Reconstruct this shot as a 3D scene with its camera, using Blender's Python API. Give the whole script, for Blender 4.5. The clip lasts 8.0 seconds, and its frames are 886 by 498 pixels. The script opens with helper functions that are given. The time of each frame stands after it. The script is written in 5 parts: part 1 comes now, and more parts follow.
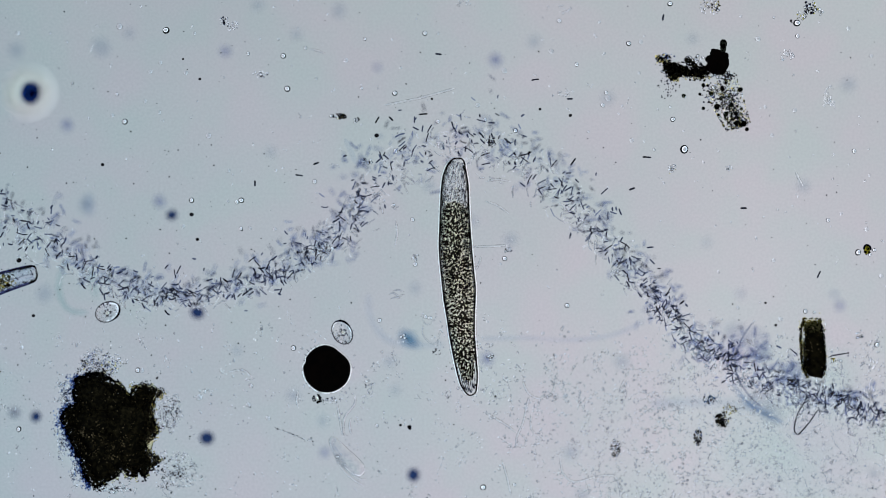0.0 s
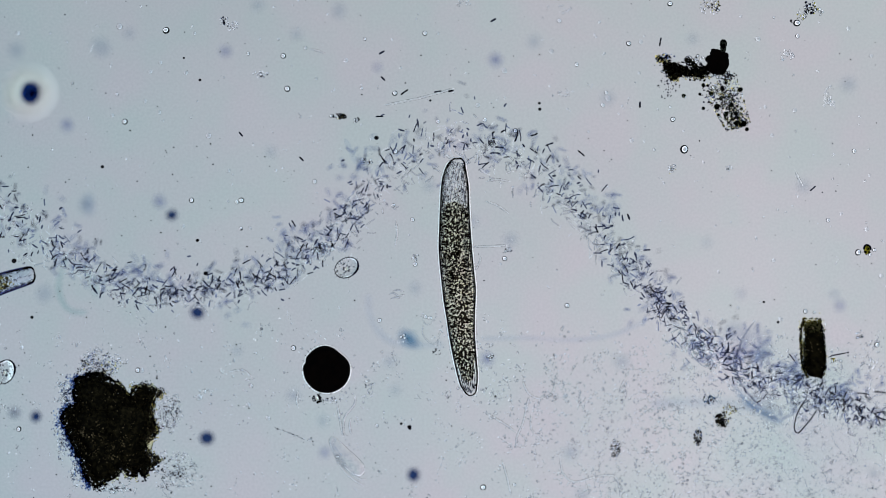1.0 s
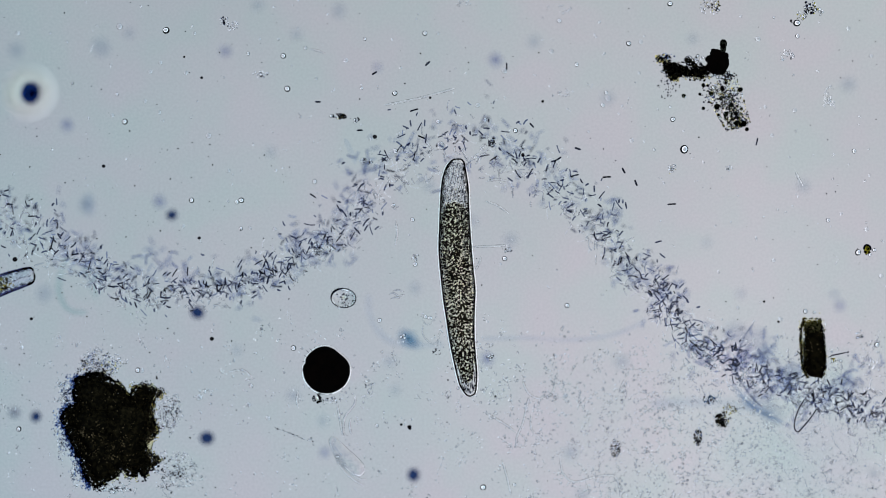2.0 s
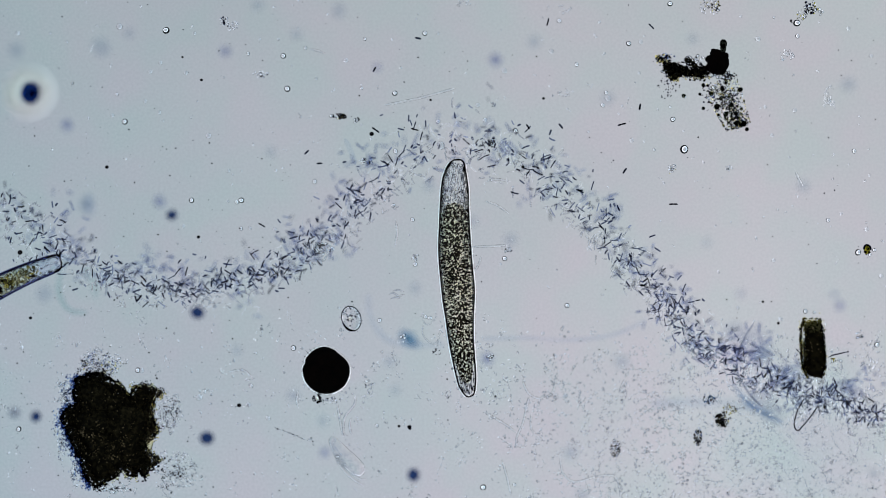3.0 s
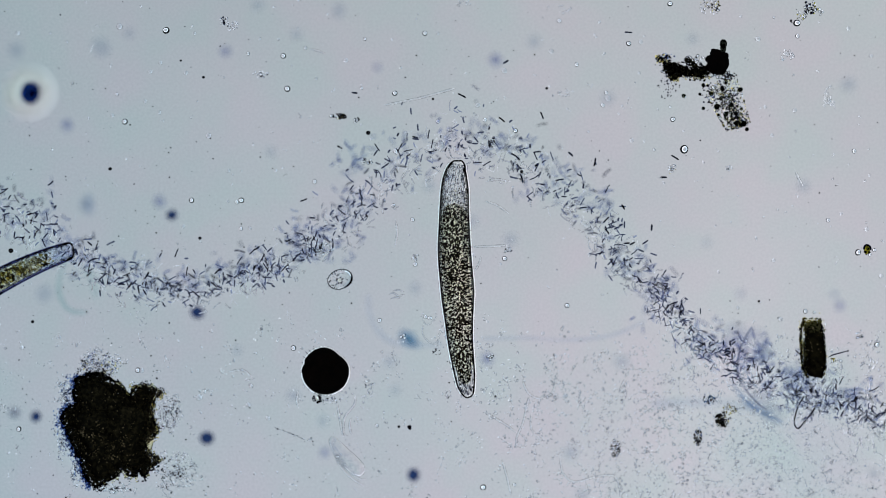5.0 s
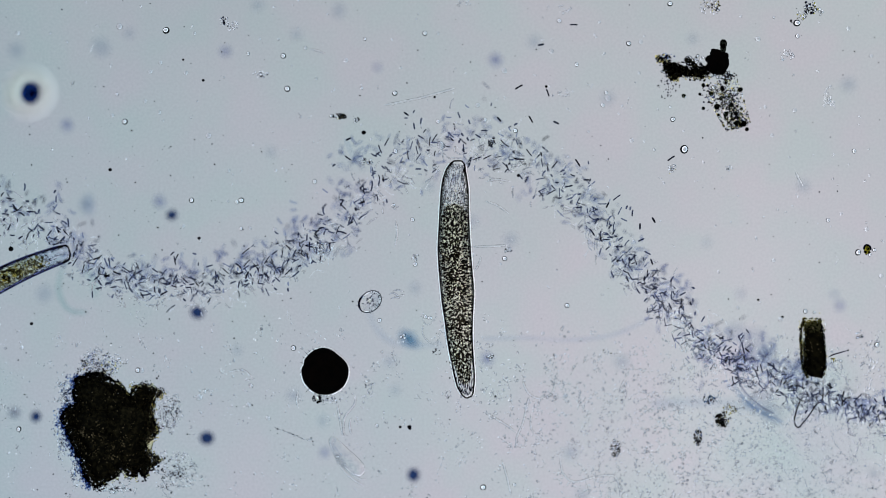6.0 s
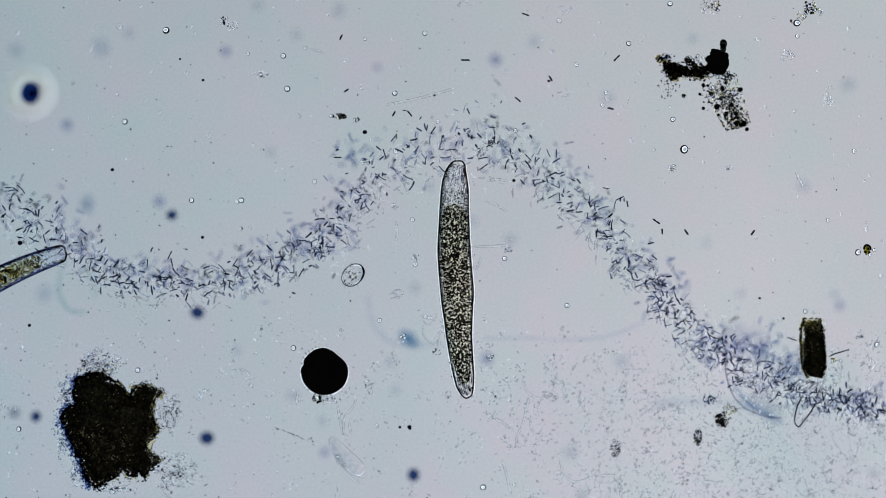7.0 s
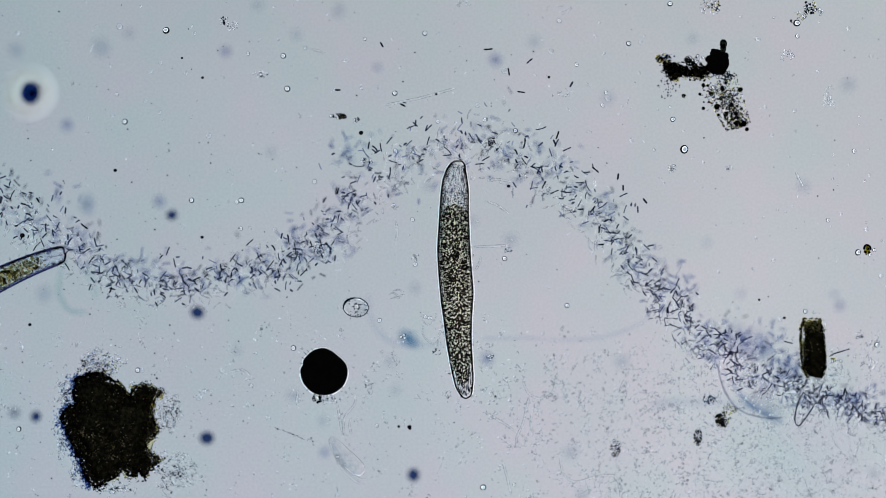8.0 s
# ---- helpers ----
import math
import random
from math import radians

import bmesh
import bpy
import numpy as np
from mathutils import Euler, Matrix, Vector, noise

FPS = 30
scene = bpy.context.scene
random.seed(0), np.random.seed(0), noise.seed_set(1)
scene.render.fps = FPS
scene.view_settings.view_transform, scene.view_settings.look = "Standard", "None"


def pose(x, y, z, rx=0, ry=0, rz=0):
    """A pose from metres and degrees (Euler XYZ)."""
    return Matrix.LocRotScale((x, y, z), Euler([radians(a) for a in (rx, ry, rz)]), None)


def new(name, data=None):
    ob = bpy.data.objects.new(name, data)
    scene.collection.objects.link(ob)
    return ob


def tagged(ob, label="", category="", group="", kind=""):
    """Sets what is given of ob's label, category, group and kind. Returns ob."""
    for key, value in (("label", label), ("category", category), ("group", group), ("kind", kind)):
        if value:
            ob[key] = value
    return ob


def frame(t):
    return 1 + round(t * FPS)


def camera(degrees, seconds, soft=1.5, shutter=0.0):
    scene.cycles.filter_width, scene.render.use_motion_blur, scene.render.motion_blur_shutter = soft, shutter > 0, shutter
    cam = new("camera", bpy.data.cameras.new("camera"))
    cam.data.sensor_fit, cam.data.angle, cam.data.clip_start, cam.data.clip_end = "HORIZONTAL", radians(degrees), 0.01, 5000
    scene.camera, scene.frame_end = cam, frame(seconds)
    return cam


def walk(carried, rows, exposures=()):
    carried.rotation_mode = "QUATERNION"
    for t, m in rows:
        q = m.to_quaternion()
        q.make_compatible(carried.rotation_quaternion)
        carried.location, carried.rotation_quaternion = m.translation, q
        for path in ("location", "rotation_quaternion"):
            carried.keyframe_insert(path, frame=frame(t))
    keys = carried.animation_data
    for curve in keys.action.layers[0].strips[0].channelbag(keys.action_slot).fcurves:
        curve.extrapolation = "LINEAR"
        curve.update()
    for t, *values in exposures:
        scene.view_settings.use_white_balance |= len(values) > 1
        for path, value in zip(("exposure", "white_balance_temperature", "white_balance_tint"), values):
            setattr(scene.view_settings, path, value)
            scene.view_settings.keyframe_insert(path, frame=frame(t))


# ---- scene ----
# A drop of pond water under the microscope, modelled a thousand times life size:
# one metre here is one millimetre on the slide.
S = 0.0005          # half a micrometre, enlarged
EYE = 6.0           # height of the objective over the slide
FOCUS = 0.012       # level of sharp focus over the slide

cam = camera(2 * math.degrees(math.atan(784 * S / EYE)), 8.0, soft=0.85)
cam.data.dof.use_dof = True
cam.data.dof.focus_distance = EYE - FOCUS
cam.data.dof.aperture_fstop = 0.92
above = pose(0, 0, EYE)
walk(cam, [(0.0, above), (8.0, above)])
scene.cycles.transparent_max_bounces = 64
scene.cycles.max_bounces = 24
scene.cycles.transmission_bounces = 24

# ---- light: the dark room, and the lamp below the stage ----
world = bpy.data.worlds.new("dim_room")
scene.world = world
world.use_nodes = True
world.node_tree.nodes["Background"].inputs[0].default_value = (0.75, 0.85, 1.0, 1)
world.node_tree.nodes["Background"].inputs[1].default_value = 0.25


# ---- materials ----
def nodes_of(name):
    m = bpy.data.materials.new(name)
    m.use_nodes = True
    t = m.node_tree
    for n in list(t.nodes):
        t.nodes.remove(n)
    return m, t, t.nodes.new("ShaderNodeOutputMaterial")


def link(t, a, b):
    t.links.new(a, b)


def speckle(t, c1, c2, scale, detail=4, lo=0.35, hi=0.65):
    """Two colours mixed by a noise of that many cycles a metre."""
    co = t.nodes.new("ShaderNodeTexCoord")
    no = t.nodes.new("ShaderNodeTexNoise")
    no.inputs["Scale"].default_value = scale
    no.inputs["Detail"].default_value = detail
    ra = t.nodes.new("ShaderNodeValToRGB")
    ra.color_ramp.elements[0].position = lo
    ra.color_ramp.elements[1].position = hi
    ra.color_ramp.elements[0].color = (*c1, 1)
    ra.color_ramp.elements[1].color = (*c2, 1)
    link(t, co.outputs["Object"], no.inputs["Vector"])
    link(t, no.outputs["Fac"], ra.inputs["Fac"])
    return ra.outputs["Color"], no.outputs["Fac"]


def clear(name, ior, c1, c2, scale=150, rough=0.0, thin=0.0):
    """Living jelly: it bends the light, and takes little of it. thin: the share of light that passes straight on."""
    m, t, out = nodes_of(name)
    b = t.nodes.new("ShaderNodeBsdfRefraction")
    b.inputs["IOR"].default_value = ior
    b.inputs["Roughness"].default_value = rough
    col, fac = speckle(t, c1, c2, scale)
    link(t, col, b.inputs["Color"])
    if thin:
        straight = t.nodes.new("ShaderNodeBsdfTransparent")
        mix = t.nodes.new("ShaderNodeMixShader")
        mix.inputs[0].default_value = thin
        link(t, b.outputs[0], mix.inputs[1])
        link(t, straight.outputs[0], mix.inputs[2])
        b = mix
    link(t, b.outputs[0], out.inputs["Surface"])
    return m


def stain(name, c1, c2, scale=150, piece="", lo=0.35, hi=0.65):
    """A thin coloured body that lets light straight through. piece: what varies it from piece to piece."""
    m, t, out = nodes_of(name)
    b = t.nodes.new("ShaderNodeBsdfTransparent")
    col, fac = speckle(t, c1, c2, scale, 4, lo, hi)
    if piece:
        src = t.nodes.new("ShaderNodeObjectInfo" if piece == "object" else "ShaderNodeNewGeometry")
        ra = t.nodes.new("ShaderNodeValToRGB")
        ra.color_ramp.elements[0].color = (*c1, 1)
        ra.color_ramp.elements[1].color = (*c2, 1)
        link(t, src.outputs["Random" if piece == "object" else "Random Per Island"], ra.inputs["Fac"])
        col = ra.outputs["Color"]
    link(t, col, b.inputs["Color"])
    link(t, b.outputs[0], out.inputs["Surface"])
    return m


def opaque(name, c1, c2, scale=150, through_light=0.3, glow=(0.5, 0.4, 0.12), rough=0.9, lo=0.35, hi=0.65):
    """Dense matter: dark from above, with a little lamplight coming through it."""
    m, t, out = nodes_of(name)
    b = t.nodes.new("ShaderNodeBsdfPrincipled")
    b.inputs["Roughness"].default_value = rough
    b.inputs["Specular IOR Level"].default_value = 0.08
    col, fac = speckle(t, c1, c2, scale, 6, lo, hi)
    link(t, col, b.inputs["Base Color"])
    bump = t.nodes.new("ShaderNodeBump")
    bump.inputs["Strength"].default_value = 0.5
    bump.inputs["Distance"].default_value = 0.002
    link(t, fac, bump.inputs["Height"])
    link(t, bump.outputs[0], b.inputs["Normal"])
    tr = t.nodes.new("ShaderNodeBsdfTranslucent")
    tr.inputs["Color"].default_value = (*glow, 1)
    mix = t.nodes.new("ShaderNodeMixShader")
    mix.inputs[0].default_value = through_light
    link(t, b.outputs[0], mix.inputs[1])
    link(t, tr.outputs[0], mix.inputs[2])
    link(t, mix.outputs[0], out.inputs["Surface"])
    return m


def mottled_glass(name):
    """Clear glass with the field's unevenness painted in: fine image grain, broad lilac and greenish patches."""
    m, t, out = nodes_of(name)
    b = t.nodes.new("ShaderNodeBsdfTransparent")
    fine, fac = speckle(t, (0.955, 0.957, 0.962), (1.0, 1.0, 1.0), 420, 5)
    broad, fac = speckle(t, (0.957, 0.996, 0.982), (1.0, 0.981, 0.991), 15, 3, 0.40, 0.60)
    both = t.nodes.new("ShaderNodeMix")
    both.data_type, both.blend_type = "RGBA", "MULTIPLY"
    both.inputs[0].default_value = 1.0
    link(t, fine, both.inputs[6])
    link(t, broad, both.inputs[7])
    link(t, both.outputs[2], b.inputs["Color"])
    link(t, b.outputs[0], out.inputs["Surface"])
    return m


def lamp_glass(name):
    """The lit field: cooler towards one side, with an added unseen bright ring outside the view."""
    m, t, out = nodes_of(name)
    co = t.nodes.new("ShaderNodeTexCoord")
    sep = t.nodes.new("ShaderNodeSeparateXYZ")
    link(t, co.outputs["Object"], sep.inputs[0])
    mr = t.nodes.new("ShaderNodeMapRange")
    mr.inputs["From Min"].default_value = -0.60
    mr.inputs["From Max"].default_value = 0.40
    link(t, sep.outputs["X"], mr.inputs["Value"])
    ra = t.nodes.new("ShaderNodeValToRGB")
    ra.color_ramp.elements[0].color = (*LAMP_COOL, 1)
    ra.color_ramp.elements[1].color = (*LAMP_WARM, 1)
    link(t, mr.outputs[0], ra.inputs["Fac"])
    no = t.nodes.new("ShaderNodeTexNoise")
    no.inputs["Scale"].default_value = 4.0
    link(t, co.outputs["Object"], no.inputs["Vector"])
    mn = t.nodes.new("ShaderNodeMapRange")
    mn.inputs["To Min"].default_value = 0.94
    mn.inputs["To Max"].default_value = 1.06
    link(t, no.outputs["Fac"], mn.inputs["Value"])
    ln = t.nodes.new("ShaderNodeVectorMath")
    ln.operation = "LENGTH"
    link(t, co.outputs["Object"], ln.inputs[0])
    # added outer ring, out of view, that refracting bodies pick up as white edges
    ring = t.nodes.new("ShaderNodeMapRange")
    ring.inputs["From Min"].default_value = 0.78
    ring.inputs["From Max"].default_value = 0.88
    ring.inputs["To Min"].default_value = 1.0
    ring.inputs["To Max"].default_value = 2.65
    link(t, ln.outputs["Value"], ring.inputs["Value"])
    mul = t.nodes.new("ShaderNodeMath")
    mul.operation = "MULTIPLY"
    link(t, mn.outputs[0], mul.inputs[0])
    link(t, ring.outputs[0], mul.inputs[1])
    my = t.nodes.new("ShaderNodeMapRange")
    my.inputs["From Min"].default_value = -0.3
    my.inputs["From Max"].default_value = 0.3
    link(t, sep.outputs["Y"], my.inputs["Value"])
    ry = t.nodes.new("ShaderNodeValToRGB")
    ry.color_ramp.elements[0].color = (1.07, 1.065, 1.065, 1)
    ry.color_ramp.elements[1].color = (0.965, 0.965, 0.945, 1)
    link(t, my.outputs[0], ry.inputs["Fac"])
    tint = t.nodes.new("ShaderNodeMix")
    tint.data_type, tint.blend_type = "RGBA", "MULTIPLY"
    tint.inputs[0].default_value = 1.0
    link(t, ra.outputs["Color"], tint.inputs[6])
    link(t, ry.outputs["Color"], tint.inputs[7])
    em = t.nodes.new("ShaderNodeEmission")
    no2 = t.nodes.new("ShaderNodeTexNoise")
    no2.inputs["Scale"].default_value = 9.0
    no2.inputs["Detail"].default_value = 5.0
    link(t, co.outputs["Object"], no2.inputs["Vector"])
    mot = t.nodes.new("ShaderNodeValToRGB")
    mot.color_ramp.elements[0].position = 0.3
    mot.color_ramp.elements[1].position = 0.7
    mot.color_ramp.elements[0].color = (0.955, 0.985, 1.0, 1)
    mot.color_ramp.elements[1].color = (1.02, 0.995, 1.005, 1)
    link(t, no2.outputs["Fac"], mot.inputs["Fac"])
    tint2 = t.nodes.new("ShaderNodeMix")
    tint2.data_type, tint2.blend_type = "RGBA", "MULTIPLY"
    tint2.inputs[0].default_value = 1.0
    link(t, tint.outputs[2], tint2.inputs[6])
    link(t, mot.outputs["Color"], tint2.inputs[7])
    link(t, tint2.outputs[2], em.inputs["Color"])
    link(t, mul.outputs[0], em.inputs["Strength"])
    link(t, em.outputs[0], out.inputs["Surface"])
    return m


LAMP_COOL = (0.391, 0.458, 0.518)
LAMP_WARM = (0.546, 0.555, 0.601)
M_LAMP = lamp_glass("lamp_field")
M_GLASS = mottled_glass("slide_glass")
M_PELLICLE = clear("pellicle", 1.13, (0.97, 0.97, 0.95), (1.0, 1.0, 0.99), 60, thin=0.4)
M_CELL = clear("cell_skin", 1.32, (0.85, 0.88, 0.92), (0.97, 0.98, 1.0), 120, thin=0.5)
# material of the strips that imitate an optical halo outside dark edges
M_HALO = clear("clear_halo", 1.28, (0.97, 0.97, 0.96), (1, 1, 1), 60, thin=0.35)
M_PRISM = clear("bright_prism", 1.15, (0.9, 0.91, 0.94), (1, 1, 1), 80, thin=0.55)
M_GUEST = clear("thin_skin", 1.20, (0.90, 0.91, 0.92), (1.0, 1.0, 1.0), 160, thin=0.2)
M_BEAD = clear("vesicle", 1.46, (0.9, 0.93, 0.97), (1, 1, 1), 200)
M_VESICLE = clear("soft_vesicle", 1.36, (0.9, 0.93, 0.97), (1, 1, 1), 200, thin=0.1)
M_FINE = clear("fine_grain", 1.30, (0.88, 0.90, 0.94), (1, 1, 1), 300)
M_SOFT = clear("soft_grain", 1.24, (0.82, 0.84, 0.88), (1, 1, 1), 300, thin=0.4)
M_SILT = clear("silt_grain", 1.20, (0.78, 0.80, 0.83), (1, 1, 1), 300, thin=0.22)
M_SILT_RING = clear("silt_ring", 1.30, (0.80, 0.82, 0.85), (0.97, 0.97, 0.98), 300, thin=0.2)
M_SPARK = clear("yellow_spark", 1.20, (0.94, 0.89, 0.58), (1, 1, 0.90), 60, thin=0.25)
M_GLINT = clear("bright_drop", 1.21, (0.97, 0.96, 0.90), (1, 1, 0.97), 100, thin=0.1)
M_FIRM = clear("firm_grain", 1.35, (0.90, 0.93, 0.96), (1, 1, 1), 300)
M_SHEATH = clear("sheath_wall", 1.13, (0.92, 0.93, 0.95), (1, 1, 1), 200, thin=0.15)
M_SKIN = clear("blue_rimmed_skin", 1.11, (0.86, 0.89, 0.96), (0.97, 0.98, 1.0), 60)
M_THREAD = clear("thread", 1.17, (0.95, 0.96, 0.98), (1, 1, 1), 200, thin=0.15)
M_GRANULE = stain("granule", (0.02, 0.019, 0.015), (0.14, 0.13, 0.10), 90, "island")
M_PLASM = stain("cytoplasm", (0.07, 0.058, 0.04), (1.0, 0.985, 0.91), 490, lo=0.466, hi=0.505)
M_PALE_PLASM = stain("pale_cytoplasm", (0.70, 0.67, 0.52), (1.0, 1.0, 0.95), 300)
M_YOLK = stain("yellow_granule", (0.012, 0.01, 0.005), (1.0, 0.93, 0.56), 70, "island")
M_FIBRE = stain("fibre", (0.24, 0.25, 0.29), (0.56, 0.57, 0.62), 200)
M_PALE_ROW = stain("pale_row", (0.50, 0.51, 0.55), (0.86, 0.87, 0.90), 200)
M_ROD = stain("rod_cell", (0.08, 0.105, 0.175), (0.54, 0.59, 0.72), 25, "object")
M_SHOAL = stain("shoal_rod", (0.13, 0.16, 0.265), (0.76, 0.795, 0.895), 25, "island")
M_CLEAR_ROD = clear("clear_rod", 1.33, (0.80, 0.82, 0.87), (1, 1, 1), 80, thin=0.3)
M_SPECK = stain("speck", (0.12, 0.13, 0.18), (0.36, 0.37, 0.45), 200)
M_DUST = stain("dust", (0.045, 0.11, 0.31), (0.12, 0.23, 0.48), 60)
M_DUST_SLATE = stain("slate_dust", (0.12, 0.20, 0.38), (0.23, 0.33, 0.52), 60)
M_DRIFT = stain("drift_rod", (0.37, 0.45, 0.67), (0.79, 0.835, 0.925), 60, "island")
M_EDGE = stain("skin_edge", (0.10, 0.10, 0.10), (0.24, 0.24, 0.23), 90)
M_BLUE_RIM = stain("blue_rim", (0.20, 0.22, 0.40), (0.38, 0.41, 0.60), 90)
M_OLIVE = opaque("olive_crumb", (0.02, 0.02, 0.008), (0.28, 0.26, 0.10), 60, 0.1)
M_BLUE_GRAIN = stain("blue_grain", (0.16, 0.25, 0.50), (0.80, 0.88, 1.0), 60, "island")
M_DUST_PALE = stain("pale_dust", (0.60, 0.63, 0.79), (0.76, 0.79, 0.89), 60)
M_DUST_FAINT = stain("faint_dust", (0.85, 0.88, 0.915), (0.93, 0.94, 0.96), 60)
M_DUST_BLUE = stain("blue_dust", (0.40, 0.59, 0.75), (0.62, 0.76, 0.86), 60)
M_HAZE = stain("haze", (0.90, 0.925, 0.96), (0.96, 0.97, 0.99), 25)
M_SLIME = stain("blue_slime", (0.82, 0.87, 0.925), (0.96, 0.97, 0.985), 60)
M_EGG = opaque("egg_shell", (0.0015, 0.0012, 0.001), (0.006, 0.003, 0.002), 120, 0.002)
M_HULL = opaque("capsule_hull", (0.003, 0.0025, 0.001), (0.03, 0.024, 0.009), 200, 0.01)
M_MULCH = opaque("debris", (0.012, 0.011, 0.006), (0.072, 0.060, 0.027), 260, 0.01, lo=0.45, hi=0.75)
M_CRUMB = opaque("debris_crumb", (0.05, 0.038, 0.016), (0.55, 0.43, 0.23), 45, 0.1)
M_HUSK = stain("husk_grain", (0.20, 0.18, 0.05), (0.94, 0.89, 0.45), 90, "island")
M_SOOT = stain("soot_grain", (0.04, 0.04, 0.05), (0.50, 0.50, 0.53), 120, "island")
M_PELLET = stain("pellet", (0.02, 0.025, 0.03), (0.34, 0.36, 0.30), 160, "object")
M_HALO_RING = clear("halo_ring", 1.125, (0.99, 0.97, 0.93), (1.0, 0.99, 0.96), 60)
M_AMBER = clear("amber_crystal", 1.15, (0.10, 0.11, 0.015), (0.75, 0.70, 0.22), 120)


# ---- builders ----
def P(px, py, z=0.0):
    """A place over the slide, from half micrometres counted in the field of view."""
    k = S * (EYE - z) / (EYE - FOCUS)
    return Vector(((px - 784) * k, (441 - py) * k, z))


def V(dx, dy, dz=0.0):
    return Vector((dx * S, -dy * S, dz * S))


def finish(name, bm, material, parent=None, label="", smooth=True):
    me = bpy.data.meshes.new(name)
    bm.to_mesh(me)
    bm.free()
    me.materials.append(material)
    if smooth:
        me.polygons.foreach_set("use_smooth", [True] * len(me.polygons))
    ob = new(name, me)
    if parent:
        ob.parent = parent
    if label:
        tagged(ob, label)
    return ob


part = finish


def thing(name, at, label, category, group="", kind=""):
    ob = new(name)
    ob.empty_display_size = 0.005
    ob.matrix_basis = Matrix.Translation(at)
    return tagged(ob, label, category, group, kind)


def loft(bm, path, radii, seg=12, flat=1.0):
    """A tube with closed, pointed ends along the path."""
    n = len(path)
    rings = []
    for i in range(1, n - 1):
        d = (path[i + 1] - path[i - 1]).normalized()
        side = d.cross(Vector((0, 0, 1)))
        side = side.normalized() if side.length > 1e-6 else Vector((1, 0, 0))
        up = side.cross(d)
        r = radii[i]
        f = flat[i] if isinstance(flat, list) else flat
        rings.append([bm.verts.new(path[i] + side * (r * math.cos(a)) + up * (r * f * math.sin(a)))
                      for a in (2 * math.pi * k / seg for k in range(seg))])
    first, last = bm.verts.new(path[0]), bm.verts.new(path[-1])
    for k in range(seg):
        j = (k + 1) % seg
        bm.faces.new((first, rings[0][j], rings[0][k]))
        bm.faces.new((last, rings[-1][k], rings[-1][j]))
        for a, b in zip(rings, rings[1:]):
            bm.faces.new((a[k], a[j], b[j], b[k]))
    return bm


def smooth_line(pts, step):
    """A Catmull-Rom curve through the points."""
    q = [pts[0] * 2 - pts[1], *pts, pts[-1] * 2 - pts[-2]]
    out = []
    for i in range(1, len(q) - 2):
        n = max(2, int((q[i + 1] - q[i]).length / step))
        for k in range(n):
            t = k / n
            a, b, c, d = q[i - 1], q[i], q[i + 1], q[i + 2]
            out.append(0.5 * ((2 * b) + (c - a) * t + (2 * a - 5 * b + 4 * c - d) * t * t
                              + (3 * b - a - 3 * c + d) * t ** 3))
    out.append(pts[-1].copy())
    return out


def swell(bm, pts, widths, seg=16, flat=1.0, step=0.0012):
    """A lofted body along the points with half widths interpolated between (place, width) rows; place runs from 0 to 1."""
    line = smooth_line(pts, step)
    n = len(line)
    rad = [float(np.interp(i / (n - 1), [p for p, w in widths], [w for p, w in widths])) * S for i in range(n)]
    return loft(bm, line, rad, seg, flat)


def thread(bm, pts, r, seg=6, step=0.002):
    line = smooth_line(pts, step)
    n = len(line)
    rad = [r * min(1.0, 0.35 + 0.3 * min(i, n - 1 - i)) for i in range(n)]
    return loft(bm, line, rad, seg)


def roughen(bm, amount, freq, seed=0.0):
    """Push the surface in and out by a noise."""
    bm.normal_update()
    moved = [v.co + v.normal * amount * noise.fractal(v.co * freq + Vector((seed, 0, 0)), 0.8, 2.0, 4) for v in bm.verts]
    for v, co in zip(bm.verts, moved):
        v.co = co


def lump(bm, centre, size, sub=3, rough=0.15, freq=2.0, seed=0.0):
    """A rounded, uneven body."""
    res = bmesh.ops.create_icosphere(bm, subdivisions=sub, radius=1.0)
    off = Vector((seed * 7.3, seed * 3.1, seed * 1.7))
    for v in res["verts"]:
        n = v.co.normalized()
        k = 1 + rough * noise.fractal(n * freq + off, 0.8, 2.0, 4)
        v.co = Vector((n.x * size[0] * k, n.y * size[1] * k, n.z * size[2] * k)) + centre
    return bm


ICO = bmesh.new()
bmesh.ops.create_icosphere(ICO, subdivisions=1, radius=1.0)
ICO_V = np.array([v.co[:] for v in ICO.verts])
ICO_F = [[v.index for v in f.verts] for f in ICO.faces]
ICO.free()


def grains(name, places, sizes, material, parent=None, label="", kind="", stretch=0.3, squash=1.0, smooth=True):
    """Many small uneven grains in one mesh."""
    rng = np.random.default_rng(len(places))
    verts, faces = [], []
    for i, (p, r) in enumerate(zip(places, sizes)):
        k = r * (1 + stretch * rng.uniform(-1, 1, 3)) * np.array([1, 1, squash])
        a = rng.uniform(0, 6.28)
        w = ICO_V * k
        c, s = math.cos(a), math.sin(a)
        w = np.stack([w[:, 0] * c - w[:, 1] * s, w[:, 0] * s + w[:, 1] * c, w[:, 2]], 1) + np.array(p)
        verts.append(w)
        faces += [[j + 12 * i for j in f] for f in ICO_F]
    me = bpy.data.meshes.new(name)
    me.from_pydata(np.concatenate(verts).tolist(), [], faces)
    me.materials.append(material)
    me.polygons.foreach_set("use_smooth", [smooth] * len(me.polygons))
    ob = new(name, me)
    if parent:
        ob.parent = parent
    return tagged(ob, label, kind=kind)


# ---- the setting ----
bm = bmesh.new()
bmesh.ops.create_cone(bm, cap_ends=True, segments=96, radius1=1.50, radius2=1.50, depth=0.06)
lamp = finish("illuminator_lens", bm, M_LAMP, smooth=False)
lamp.location = (0, 0, -2.63)

